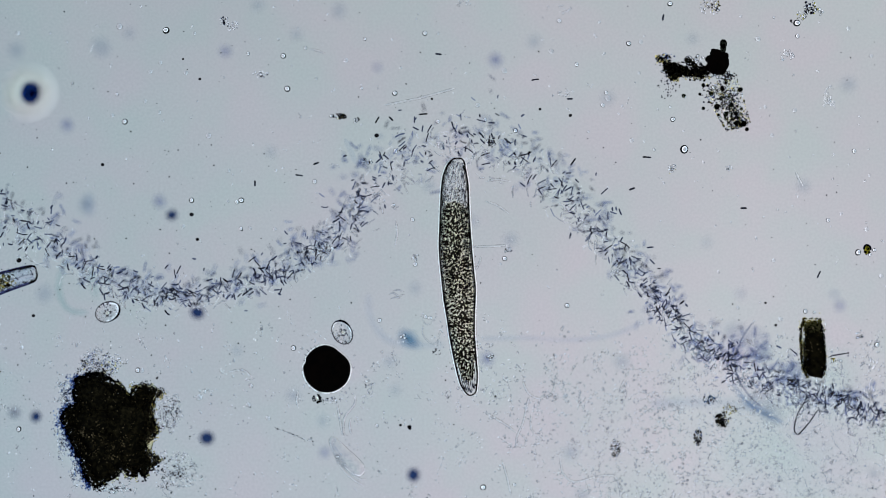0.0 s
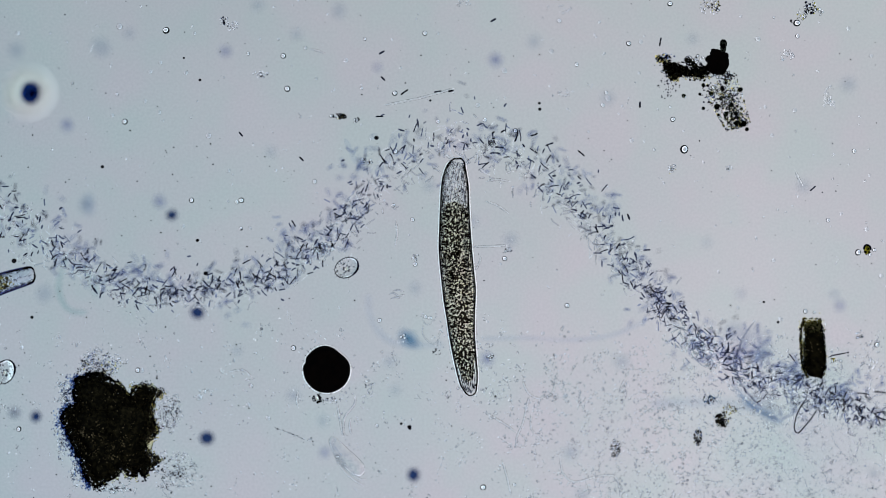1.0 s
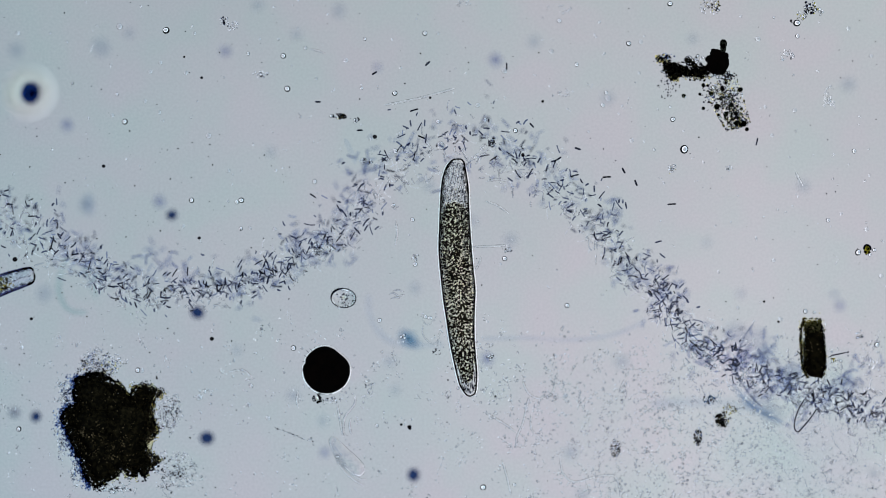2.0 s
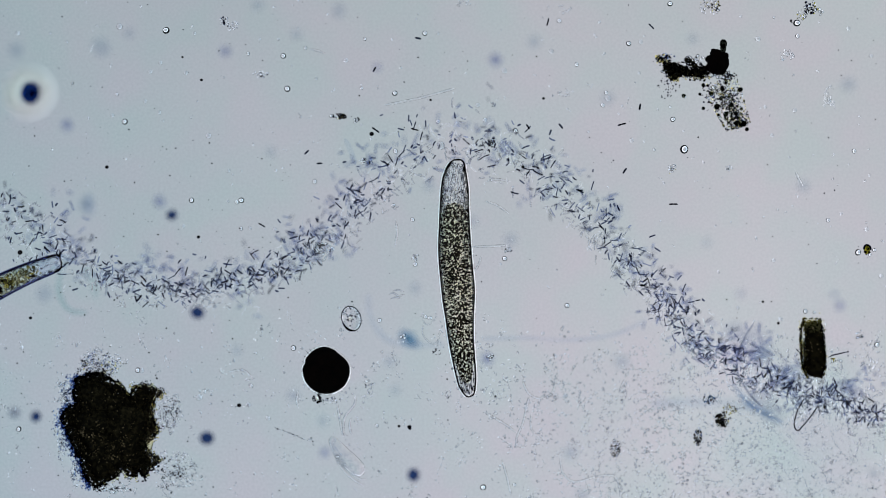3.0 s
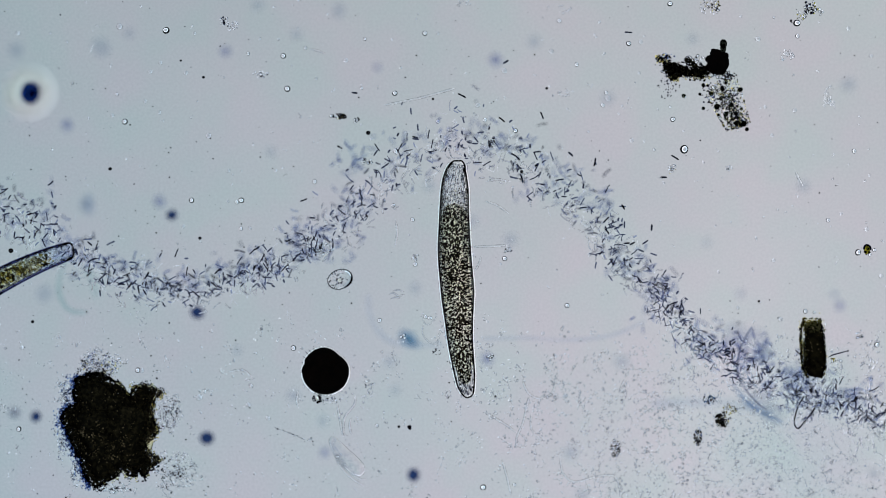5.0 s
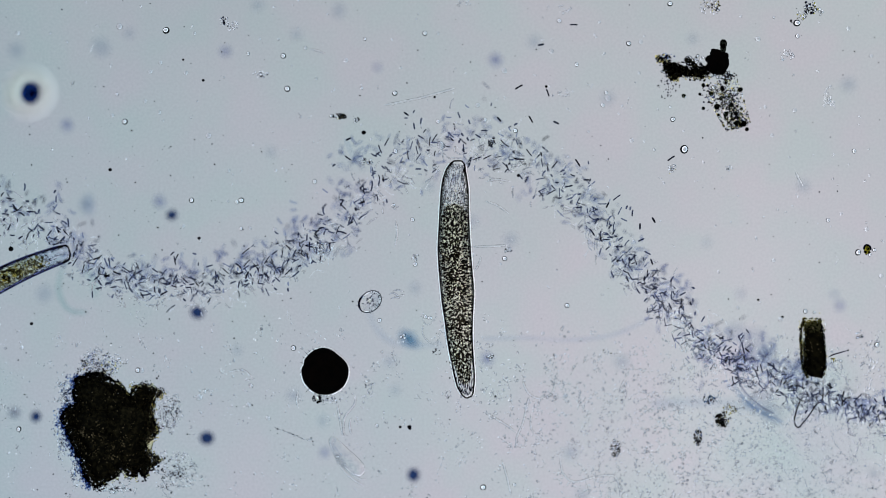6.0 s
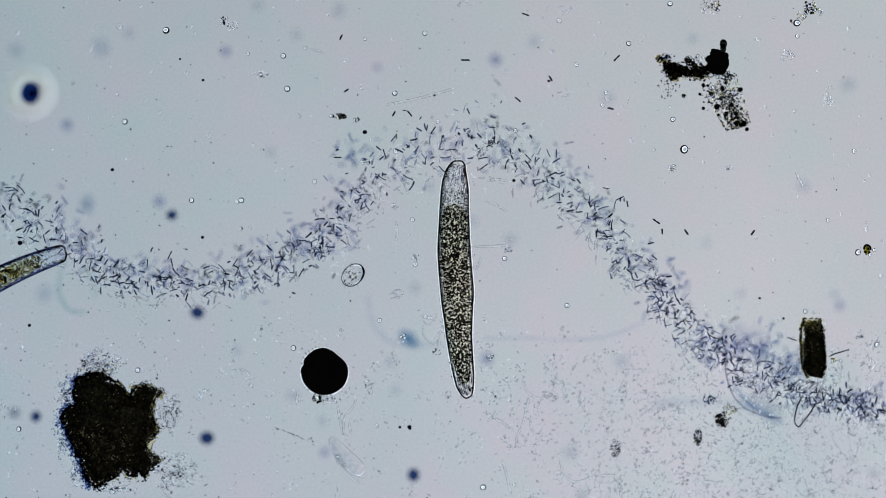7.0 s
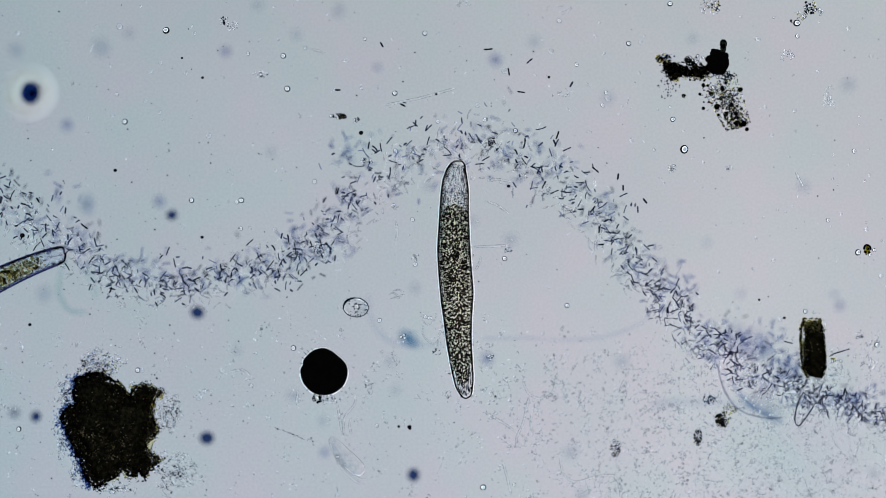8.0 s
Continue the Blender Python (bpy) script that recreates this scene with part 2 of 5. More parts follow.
# added unseen black tube: blocks the world light from rays bent past the lamp
bm = bmesh.new()
bmesh.ops.create_cone(bm, cap_ends=False, segments=96, radius1=1.54, radius2=1.54, depth=2.2)
bmesh.ops.solidify(bm, geom=list(bm.faces), thickness=0.03)
tube = finish("light_baffle", bm, opaque("baffle_black", (0.015, 0.015, 0.016), (0.025, 0.025, 0.026), 20, 0.0))
tube.location = (0, 0, -1.53)
tagged(tube, "unseen black tube added to keep refracted rims dark", "tube", kind="structure")
tagged(lamp, "softly glowing round lamp lens below the slide", "lamp", kind="structure")

bm = bmesh.new()
bmesh.ops.create_cube(bm, size=1.0)
for v in bm.verts:
    v.co = Vector((v.co.x * 1.5, v.co.y * 1.0, -0.17 + v.co.z * 0.34))
bmesh.ops.bevel(bm, geom=list(bm.edges), offset=0.006, segments=2, affect="EDGES")
slide = finish("slide", bm, M_GLASS, smooth=False)
slide.visible_shadow = False
tagged(slide, "clear ground-edge glass slide lit from below", "glass slide", kind="structure")

# ---- the long ciliates ----
def long_ciliate(at, outline, label, seed, bulk=0.85, granule=M_GRANULE, n=2900, fibres=9, full=0.12, skin=M_PELLICLE, coarse=1.0, spread=0.92, pack=3.9, grain=(1.0, 1.9), rim=1.3, rim_stain=M_EDGE, halo=2.0, lit=False, plasm=M_PLASM):
    """outline: rows of dx, dy, half width from the mouth to the tail."""
    rng = random.Random(seed)
    body = thing("long_ciliate", at, label, "ciliate")
    pts = [V(x, y, 0) for x, y, w in outline]
    line = smooth_line(pts, 0.0009)
    acc = [0.0]
    for a, b in zip(pts, pts[1:]):
        acc.append(acc[-1] + (b - a).length)
    cum = [0.0]
    for a, b in zip(line, line[1:]):
        cum.append(cum[-1] + (b - a).length)
    total = cum[-1]
    wid = [float(np.interp(c * acc[-1] / total, acc, [w for *_, w in outline])) * S for c in cum]
    top = max(wid)
    flats = [bulk * min(1.0, 0.85 + 0.2 * (w / top)) for w in wid]
    bm = bmesh.new()
    loft(bm, line, wid, 24, flats)
    shell = part("pellicle", bm, skin, body)

    def inside(u, v, h):
        q = float(np.interp(u * total, cum, range(len(cum))))
        i = min(len(line) - 2, max(1, int(q)))
        f = min(1.0, max(0.0, q - i))
        d = (line[i + 1] - line[i - 1]).normalized()
        side = d.cross(Vector((0, 0, 1))).normalized()
        w = wid[i] + (wid[i + 1] - wid[i]) * f
        return line[i].lerp(line[i + 1], f) + side * v * w + Vector((0, 0, h * w * flats[i]))
    bm = bmesh.new()
    us = [full + 0.06 + (0.885 - full) * j / 60 for j in range(61)]
    loft(bm, [inside(u, 0, 0) for u in us], [0.94 * float(np.interp(u * total, cum, wid)) * min(1.0, 0.6 + j * 0.1, 0.6 + (60 - j) * 0.05)
                                             for j, u in enumerate(us)], 16, 0.08)
    part("cytoplasm", bm, plasm, body, "olive-tinted inner body")
    # dark granules in a loose net with lit gaps; clear beads between them
    for m, tries, gap, lo, hi, nm in ((granule, n * 11, pack, *grain, "granule_mass"), (M_GLINT, n * 3, 4.3, 1.2, 2.0, "bead_mass")):
        places, sizes, cells = [], [], {}
        for k in range(tries):
            u = rng.uniform(full, 0.985)
            if rng.random() > min(1.0, ((u - full) * 6) ** 1.3):
                continue
            q = inside(u, rng.uniform(-spread, spread), rng.uniform(-0.25, 0.25))
            thick = 0.95 if 0.26 < u < 0.62 else 1.06 if u < 0.72 else 1.35
            d = gap * coarse * S * thick
            cell = gap * coarse * S * 1.5
            cx, cy = int(q.x // cell), int(q.y // cell)
            if any(math.hypot(q.x - p.x, q.y - p.y) < d for a in (-1, 0, 1) for b in (-1, 0, 1) for p in cells.get((cx + a, cy + b), ())):
                continue
            cells.setdefault((cx, cy), []).append(q)
            places.append(q)
            sizes.append(rng.uniform(lo, hi) * coarse * S * (1.12 if thick < 1.0 else 1.0))
        grains(nm, places, sizes, m, body, "packed olive food granules", "stuff", 0.6)
    places = [inside(rng.uniform(0.02, 0.2), rng.uniform(-0.8, 0.8), rng.uniform(0.2, 0.5)) for k in range(n // 16)]
    grains("fine_mass", places, [rng.uniform(0.7, 1.3) * S for p in places], M_FINE, body, "fine clear grains at the mouth end", "stuff", 0.3)
    for k in range(fibres):
        a = math.pi * (k + 0.5) / fibres
        v, h = -math.cos(a) * 0.8, math.sin(a) * 0.82
        end = 0.16 + 0.03 * (k % 4) + (0.28 if k in (0, 1, fibres - 2, fibres - 1) else 0)
        us = [0.018 + end * j / 40 for j in range(41)]
        bm = bmesh.new()
        loft(bm, [inside(u, v + 0.08 + 0.05 * math.sin(90 * u + 2.3 * k), h) for u in us], [1.5 * S] * 41, 6)
        part("fibre", bm, M_THREAD, shell)
        count = int(150 * end)
        row = [inside(0.018 + end * j / count, v + 0.05 * math.sin(90 * (0.018 + end * j / count) + 2.3 * k)
                      + rng.uniform(-0.03, 0.03), h) for j in range(count)]
        grains("bead_row", row, [rng.uniform(0.9, 1.75) * S for p in row], M_PALE_ROW, shell, "row of fine beads", "stuff", 0.5)
    for sgn in (-1, 1):
        bm = bmesh.new()
        us = [0.02 + 0.4 * j / 80 for j in range(81)]
        loft(bm, [inside(u, sgn * (0.87 + 0.02 * math.sin(70 * u + sgn) + 0.02 * math.sin(157 * u)), 0) for u in us],
             [(0.95 + 0.35 * math.sin(211 * u)) * S for u in us], 5)
        part("body_groove", bm, M_EDGE, shell)
        # stained tubes paint the dark refracted outline along both sides
        if rim:
            bm = bmesh.new()
            us = [0.003 + 0.99 * j / 120 for j in range(121)]
            loft(bm, [inside(u, sgn * 0.99, 0) for u in us], [rim * S] * 121, 8)
            part("rim", bm, rim_stain, shell, "dark line painted for the refracted skin edge")
        # diamond strip added to imitate the white optical line inside the outline
        if lit:
            bm = bmesh.new()
            us = [0.02 + 0.95 * j / 160 for j in range(161)]
            loft(bm, [inside(u, sgn * (0.80 + 0.015 * math.sin(60 * u)), 0.3) for u in us], [1.0 * S] * 161, 4)
            bmesh.ops.recalc_face_normals(bm, faces=list(bm.faces))
            part("inner_line", bm, M_PRISM, shell, "prism line added for the bright inner edge", smooth=False)
    for k in range(fibres if fibres > 5 else 0):
        v = -0.72 + 1.44 * k / (fibres - 1)
        a = 0.74 + 0.05 * (k * 5 % 4)
        us = [a + (0.993 - 0.02 * abs(v) - a) * j / 50 for j in range(51)]
        bm = bmesh.new()
        loft(bm, [inside(u, v + 0.04 * math.sin(60 * u + 1.7 * k), 0.55) for u in us],
             [(0.75 + 0.35 * math.sin(170 * u + k)) * S for u in us], 5)
        part("tail_line", bm, M_FIBRE, shell, "dark lengthwise line of the skin")
    # three-sided strip added outside the skin to imitate its bright optical halo
    if halo:
        us = [0.012 + 0.985 * j / 200 for j in range(201)]
        edge = [inside(u, -1 - 2.5 * S / float(np.interp(u * total, cum, wid)), 0) for u in us]
        edge += [inside(u, 1 + 2.5 * S / float(np.interp(u * total, cum, wid)), 0) for u in reversed(us)]
        bm = bmesh.new()
        loft(bm, edge, [halo * S] * len(edge), 3)
        bmesh.ops.recalc_face_normals(bm, faces=list(bm.faces))
        part("halo", bm, M_HALO, body, "prism strip added for the bright halo along the skin", smooth=False)
    # dark arcs painting the refracted outline round the mouth and the tail
    for us in ([0.055, 0.035, 0.02, 0.01, 0.004, 0.001], [0.945, 0.965, 0.98, 0.99, 0.996, 0.999]):
        bm = bmesh.new()
        row = [inside(u, -0.98, 0) for u in us] + [inside(u, 0.98, 0) for u in reversed(us)]
        thread(bm, row, 1.2 * S, 6, 0.0008)
        part("edge_arc", bm, M_EDGE, shell, "dark line painted for the refracted outline")
    return body


OUT = [(0, -160.5, 0), (0, -160, 6), (-0.3, -157.5, 10), (-1, -153, 13), (-4, -141, 18), (-6, -124, 22), (-6.3, -107, 24), (-7, -74, 25.3),
       (-7, -41, 26.7), (-6.7, -7, 28.6), (-4.7, 26, 29), (-0.7, 69, 29), (0, 86, 28), (1.8, 119, 24.5), (4, 153, 22), (8, 186, 20),
       (12.7, 219, 17.7), (15, 236, 15.3), (18, 249, 11), (19, 255, 8), (19.6, 257.5, 4.5), (20, 258.5, 0)]
main_ciliate = long_ciliate(P(811, 444, 0.0125), OUT,
                            "long spindle-shaped transparent ciliate packed with olive granules", 3)
OUT2 = [(0, 0, 0), (-0.8, 0.3, 8), (-3, 0.6, 12), (-8, 2, 14.5), (-22, 7, 16), (-50, 17.5, 17.5), (-90, 35, 19.5), (-140, 61, 21.5),
        (-200, 96, 23), (-260, 128, 22), (-310, 149, 15), (-325, 157, 8), (-330, 160, 0)]
left_ciliate = long_ciliate(P(146, 436, 0.03), OUT2,
                            "bent transparent ciliate with yellow granules and dark outline", 5, granule=M_YOLK, n=800, coarse=1.3, fibres=3, spread=0.62,
                            pack=2.0, grain=(1.2, 2.1), full=0.10, skin=M_SKIN, rim=1.6, rim_stain=M_BLUE_RIM, halo=0, lit=True, plasm=M_PALE_PLASM)


# ---- the dark egg ----
egg = thing("egg", P(578, 654.5, 0.0), "round opaque black egg lying on the slide", "egg")
bm = bmesh.new()
lump(bm, Vector((0, 0, 0.019)), (41.6 * S, 41.6 * S, 37 * S), 5, 0.02, 2.2, 6)
def egg_dent(a):
    return 1 - 0.105 * math.exp(-((a - 50) / 24) ** 2) - 0.06 * math.exp(-((a - 162) / 6) ** 2)


for v in bm.verts:
    k = egg_dent(math.degrees(math.atan2(v.co.y, v.co.x)))
    v.co.x, v.co.y = v.co.x * k, v.co.y * k
shell = part("shell", bm, M_EGG, egg)
# strip added round the shell to imitate the white optical halo
bm = bmesh.new()
ring = [Vector((math.cos(math.radians(a)), math.sin(math.radians(a)), 0)) * 43.6 * S * egg_dent(a) + Vector((0, 0, 0.019))
        for a in range(-179, 181, 3)]
loft(bm, ring[::-1], [1.7 * S] * len(ring), 3)
bmesh.ops.recalc_face_normals(bm, faces=list(bm.faces))
part("halo", bm, M_HALO, egg, "prism strip added for the bright halo round the shell", smooth=False)
for a, l in ((128, 7), (136, 9), (147, 6), (228, 5), (118, 5), (160, 4)):
    bm = bmesh.new()
    c, s = math.cos(math.radians(a)), math.sin(math.radians(a))
    thread(bm, [Vector((c * r * S, s * r * S, 0.019)) for r in (39, 41 + l / 2, 42 + l)], 0.7 * S, 5, 0.001)
    part("bristle", bm, M_FIBRE, shell)


# ---- small round ciliates ----
def round_ciliate(at, seed, size):
    rng = random.Random(seed)
    c = thing("round_ciliate", at, "small oval transparent ciliate with beaded inside", "ciliate", "round ciliates")
    bm = bmesh.new()
    lump(bm, Vector((0, 0, 0)), (16 * S * size, 21 * S * size, 8.5 * S), 4, 0.06, 1.5, seed)
    cell = part("cell", bm, M_GUEST, c)
    # stained loop painting the cell's dark refracted outline
    bm = bmesh.new()
    ring = [Vector((15.6 * S * size * math.cos(a), 20.4 * S * size * math.sin(a), 0)) for a in (0.2 + 6.1 * k / 36 for k in range(37))]
    thread(bm, ring, 1.15 * S, 6, 0.001)
    part("rim", bm, M_FIBRE, cell, "dark line painted for the refracted outline")
    bm = bmesh.new()
    arc = [Vector((15.0 * S * size * math.cos(a), 19.8 * S * size * math.sin(a), 0)) for a in (-0.5 + 2.6 * k / 24 for k in range(25))]
    loft(bm, arc, [2.1 * S * math.sin(math.pi * k / 24) for k in range(25)], 8)
    part("fold", bm, M_SPECK, cell, "dark crescent fold of the skin")
    # a ring of dark spots round a lit core, fine grain in the rest, a beaded seam along the pale side
    for i in range(7):
        bm = bmesh.new()
        a = 6.28 * i / 7 + rng.uniform(-0.25, 0.25)
        lump(bm, V(1.5 + 5 * math.cos(a), 1 + 5.6 * math.sin(a), 3), [rng.uniform(1.3, 2.2) * S, rng.uniform(1.2, 1.9) * S, 1.2 * S], 2, 0.3, 2, i)
        part("dark_spot", bm, M_SOOT, c)
    bm = bmesh.new()
    lump(bm, V(1.5, 1, 4), (3.2 * S, 3.4 * S, 2.4 * S), 3, 0.2, 2, 4)
    part("core", bm, M_GLINT, c, "bright round core")
    for i in range(44):
        bm = bmesh.new()
        a, r = rng.uniform(0, 6.28), 14 * math.sqrt(rng.uniform(0.12, 1)) * S
        lump(bm, Vector((r * math.cos(a), r * 1.25 * math.sin(a), rng.uniform(-3, 3) * S)), [rng.uniform(0.7, 1.5) * S] * 3, 2, 0.3, 2, i)
        part("vacuole", bm, (M_FIRM, M_FINE, M_FIBRE, M_PRISM)[i % 4], c)
    for i in range(15):
        a = 2.5 + 3.2 * i / 14
        bm = bmesh.new()
        lump(bm, Vector((13.6 * math.cos(a), 17.8 * math.sin(a), 0)) * S * size, [rng.uniform(0.8, 1.4) * S] * 3, 2, 0.2, 2, i)
        part("seam_bead", bm, M_SPECK if i % 2 else M_FIRM, cell)
    for i in range(18):
        a = 2 * math.pi * (i + rng.random() * 0.5) / 18
        d = Vector((16 * math.cos(a) * size, 21 * math.sin(a) * size, 0)) * S
        bm = bmesh.new()
        thread(bm, [d * 0.97, d * 1.06, d * 1.13 + V(rng.uniform(-2, 2), rng.uniform(-2, 2))], 0.4 * S, 4, 0.001)
        part("cilium", bm, M_FIBRE, cell)
    return c


round_a = round_ciliate(P(605, 587, 0.012), 1, 1.07)
round_b = round_ciliate(P(195, 552, 0.024), 2, 1.08)


# ---- rough heaps of dead matter ----
def in_outline(x, y, poly):
    hit = False
    for (x1, y1), (x2, y2) in zip(poly, poly[1:] + poly[:1]):
        if (y1 > y) != (y2 > y) and x < x1 + (y - y1) * (x2 - x1) / (y2 - y1):
            hit = not hit
    return hit


def edge_gap(x, y, poly):
    best = 1e9
    for (x1, y1), (x2, y2) in zip(poly, poly[1:] + poly[:1]):
        dx, dy = x2 - x1, y2 - y1
        t = max(0, min(1, ((x - x1) * dx + (y - y1) * dy) / (dx * dx + dy * dy)))
        best = min(best, math.hypot(x - x1 - t * dx, y - y1 - t * dy))
    return best


def patch(rng, n, cx, cy, rx, ry, lo, hi, z=0.004, power=0.5, zr=0.004, ragged=0.0):
    """Grains strewn over an ellipse: places about the thing's base, and sizes."""
    out, sizes = [], []
    for i in range(n):
        a = rng.uniform(0, 6.28)
        r = rng.random() ** power * (1 + ragged * noise.noise(Vector((2 * math.cos(a), 2 * math.sin(a), cx * 0.1))))
        s = rng.uniform(lo, hi)
        out.append(V(cx + rx * r * math.cos(a), cy + ry * r * math.sin(a)) + Vector((0, 0, z + rng.uniform(-zr, zr))))
        sizes.append(s * S)
    return out, sizes


HEAP = [(137, 668), (150, 665), (167, 660), (185, 660), (198, 668), (210, 675), (220, 685), (232, 698), (238, 685),
        (252, 682), (262, 678), (273, 685), (288, 692), (290, 698), (278, 705), (273, 717), (272, 730), (277, 743),
        (283, 760), (275, 772), (264, 782), (263, 792), (268, 798), (278, 807), (288, 813), (277, 823), (265, 833), (258, 847), (250, 833),
        (242, 843), (228, 843), (220, 830), (210, 845), (195, 850), (172, 862), (162, 855), (152, 837), (145, 810),
        (132, 790), (123, 767), (113, 743), (115, 727), (125, 718), (138, 713), (133, 697)]
heap = thing("debris_clump", P(200, 757, 0.0), "large ragged black clump of decayed plant matter", "debris")
rng = random.Random(21)
done = 0
while done < 280:
    x, y = rng.uniform(105, 295), rng.uniform(652, 862)
    g = edge_gap(x, y, HEAP)
    if not in_outline(x, y, HEAP) or g < 8:
        continue
    r = min(g * 0.88 - 4, rng.uniform(11, 22))
    bm = bmesh.new()
    lump(bm, V(x - 200, y - 757) + Vector((0, 0, 0.004 + min(g, 40) * 0.0003 * rng.random())),
         (r * S, r * S, r * S * 0.7), 3, 0.45, 3.0, done)
    part("lump", bm, M_MULCH, heap)
    done += 1
pl, sz, pl2, sz2, pl3, sz3, pl4, sz4 = [], [], [], [], [], [], [], []
while len(pl) < 2700:
    x, y = rng.uniform(98, 302), rng.uniform(644, 870)
    g = edge_gap(x, y, HEAP)
    inside = in_outline(x, y, HEAP)
    if (inside and g > 3.5) or (not inside and rng.random() > math.exp(-g / 2.6)) or (x < 152 and not inside and rng.random() < 0.6) or (x > 190 and not inside and rng.random() < 0.8):
        continue
    pl.append(V(x - 200, y - 757) + Vector((0, 0, rng.uniform(0.002, 0.018))))
    sz.append(rng.uniform(0.7, 2.0) * S)
# pale grains laid on top paint the lamplight that shows through holes
SPECKLED = ((140, 755, 22, 26), (172, 782, 26, 16), (215, 712, 30, 18), (240, 760, 22, 30), (190, 815, 30, 20))
while len(pl2) < 520:
    cx, cy, sx, sy = rng.choice(SPECKLED[:2] if rng.random() < 0.5 else SPECKLED)
    x, y = rng.gauss(cx, sx), rng.gauss(cy, sy)
    g = edge_gap(x, y, HEAP)
    if not in_outline(x, y, HEAP) or noise.noise(Vector((x * 0.09, y * 0.09, 4))) < -0.05:
        continue
    pl2.append(V(x - 200, y - 757) + Vector((0, 0, 0.0125 + min(g, 40) * 0.0003)))
    sz2.append(rng.choice((0.4, 0.5, 0.6, 0.8, 1.0, 1.4)) * S)
chips, chip_sizes = [], []
while len(chips) < 2300:
    x, y = rng.uniform(100, 300), rng.uniform(650, 868)
    g = edge_gap(x, y, HEAP) * (1 if in_outline(x, y, HEAP) else -1)
    if not -2 < g < 15 or (g < 4.5 and noise.noise(Vector((x * 0.2, y * 0.2, 7))) + 0.06 * g < 0.08):
        continue
    chips.append(V(x - 200, y - 757) + Vector((0, 0, rng.uniform(0.003, 0.018))))
    chip_sizes.append(rng.uniform(1.0, 2.9) * S)
grains("chip_rim", chips, chip_sizes, M_MULCH, heap, "ragged black chips along the rim", "stuff", 0.6)
# yellow grains on the right paint the lens's colour fringe
while len(pl3) < 330:
    x, y = rng.uniform(185, 300), rng.uniform(655, 855)
    g = edge_gap(x, y, HEAP)
    if g > 9 or (in_outline(x, y, HEAP) and x < 225 and y < 815) or rng.random() > math.exp(-g / 3.5) or noise.noise(Vector((x * 0.1, y * 0.1, 3))) < (0.1 if y > 815 or x < 215 else -0.15):
        continue
    pl3.append(V(x - 200, y - 757) + Vector((0, 0, rng.uniform(0.018, 0.028))))
    sz3.append(rng.uniform(0.9, 2.0) * S)
# blue grains on the left paint the other side of that colour fringe
while len(pl4) < 1400:
    x, y = rng.uniform(94, 165), rng.uniform(660, 866)
    g = edge_gap(x, y, HEAP)
    if in_outline(x, y, HEAP) and g > 3 or rng.random() > math.exp(-g / 4.0):
        continue
    pl4.append(V(x - 200, y - 757) + Vector((0, 0, rng.uniform(0.02, 0.04))))
    sz4.append(rng.uniform(0.8, 1.9) * S)
grains("dark_rim", pl, sz, M_SOOT, heap, "ragged rim of black grains", "stuff", 0.4)
grains("tan_crust", pl2, sz2, M_CRUMB, heap, "tan grains standing in for light through holes", "stuff", 0.75)
grains("olive_rim", pl3, sz3, M_SPARK, heap, "yellow grains imitating the lens's colour fringe along the rim", "stuff", 0.4, smooth=False)
grains("blue_rim", pl4, sz4, M_BLUE_GRAIN, heap, "blue-grey grains imitating the lens's colour fringe along the rim", "stuff", 0.4)
for cx, cy, rx, ry, n in ((-25, -114, 36, 20, 420), (100, -28, 20, 30, 330), (112, 78, 38, 32, 470),
                          (-84, -60, 11, 26, 150), (-88, 20, 10, 40, 160), (-66, 85, 8, 24, 90), (5, 108, 34, 8, 110), (50, -75, 20, 9, 90)):
    pl, sz = patch(rng, n // 2, cx, cy, rx * 1.1, ry * 1.1, 1.0, 2.2, 0.008, 0.66, ragged=0.6)
    grains("pale_fringe", pl, sz, M_FIRM, heap, "loose fringe of pale grains", "stuff", 0.4)
    pl, sz = patch(rng, n // 2, cx, cy, rx * 1.2, ry * 1.2, 0.9, 2.0, 0.008, 0.75, ragged=0.6)
    grains("bright_fringe", pl, sz, M_SILT, heap, "bright clear grains in the fringe", "stuff", 0.4, smooth=False)
    if cy < -100:
        pl, sz = patch(rng, 150, cx + 2, cy + 4, rx * 1.2, ry * 0.8, 0.7, 1.5, 0.016, 0.6, ragged=0.6)
        grains("net_fringe", pl[:90], sz[:90], M_SOOT, heap, "ragged net of dark grains", "stuff", 0.9)
        grains("net_fringe", pl[90:], sz[90:], M_SPARK, heap, "bright chips in the net", "stuff", 0.9, smooth=False)
    pl, sz = patch(rng, n // 6, cx, cy, rx, ry, 0.8, 1.6, 0.010, 0.62, ragged=0.5)
    grains("dark_fringe", pl, sz, M_BLUE_GRAIN if cx < 0 else M_SOOT, heap, "dark grains scattered in the fringe", "stuff", 0.4)
for x, y, rx, ry, tilt in ((70, 29, 3.6, 9.0, 0.3), (66, 38, 2.4, 3.2, 0), (11, 88, 2.8, 2.8, 0)):
    bm = bmesh.new()
    lump(bm, Vector((0, 0, 0)), (rx * S, ry * S, 1.6 * S), 3, 0.25, 2, x)
    bmesh.ops.transform(bm, matrix=Matrix.Translation(V(x, y, 46)) @ Matrix.Rotation(-tilt, 4, "Z"), verts=list(bm.verts))
    part("sliver", bm, M_SPARK, heap, "clear yellow sliver on the rim")

# ---- the branched clump ----
branch = thing("branched_debris", P(1240, 150, 0.0), "black branched debris with a ball and trailing granules", "debris")
bm = bmesh.new()
lump(bm, V(29, -38, 22), (19 * S, 22 * S, 16 * S), 4, 0.16, 2.6, 5)
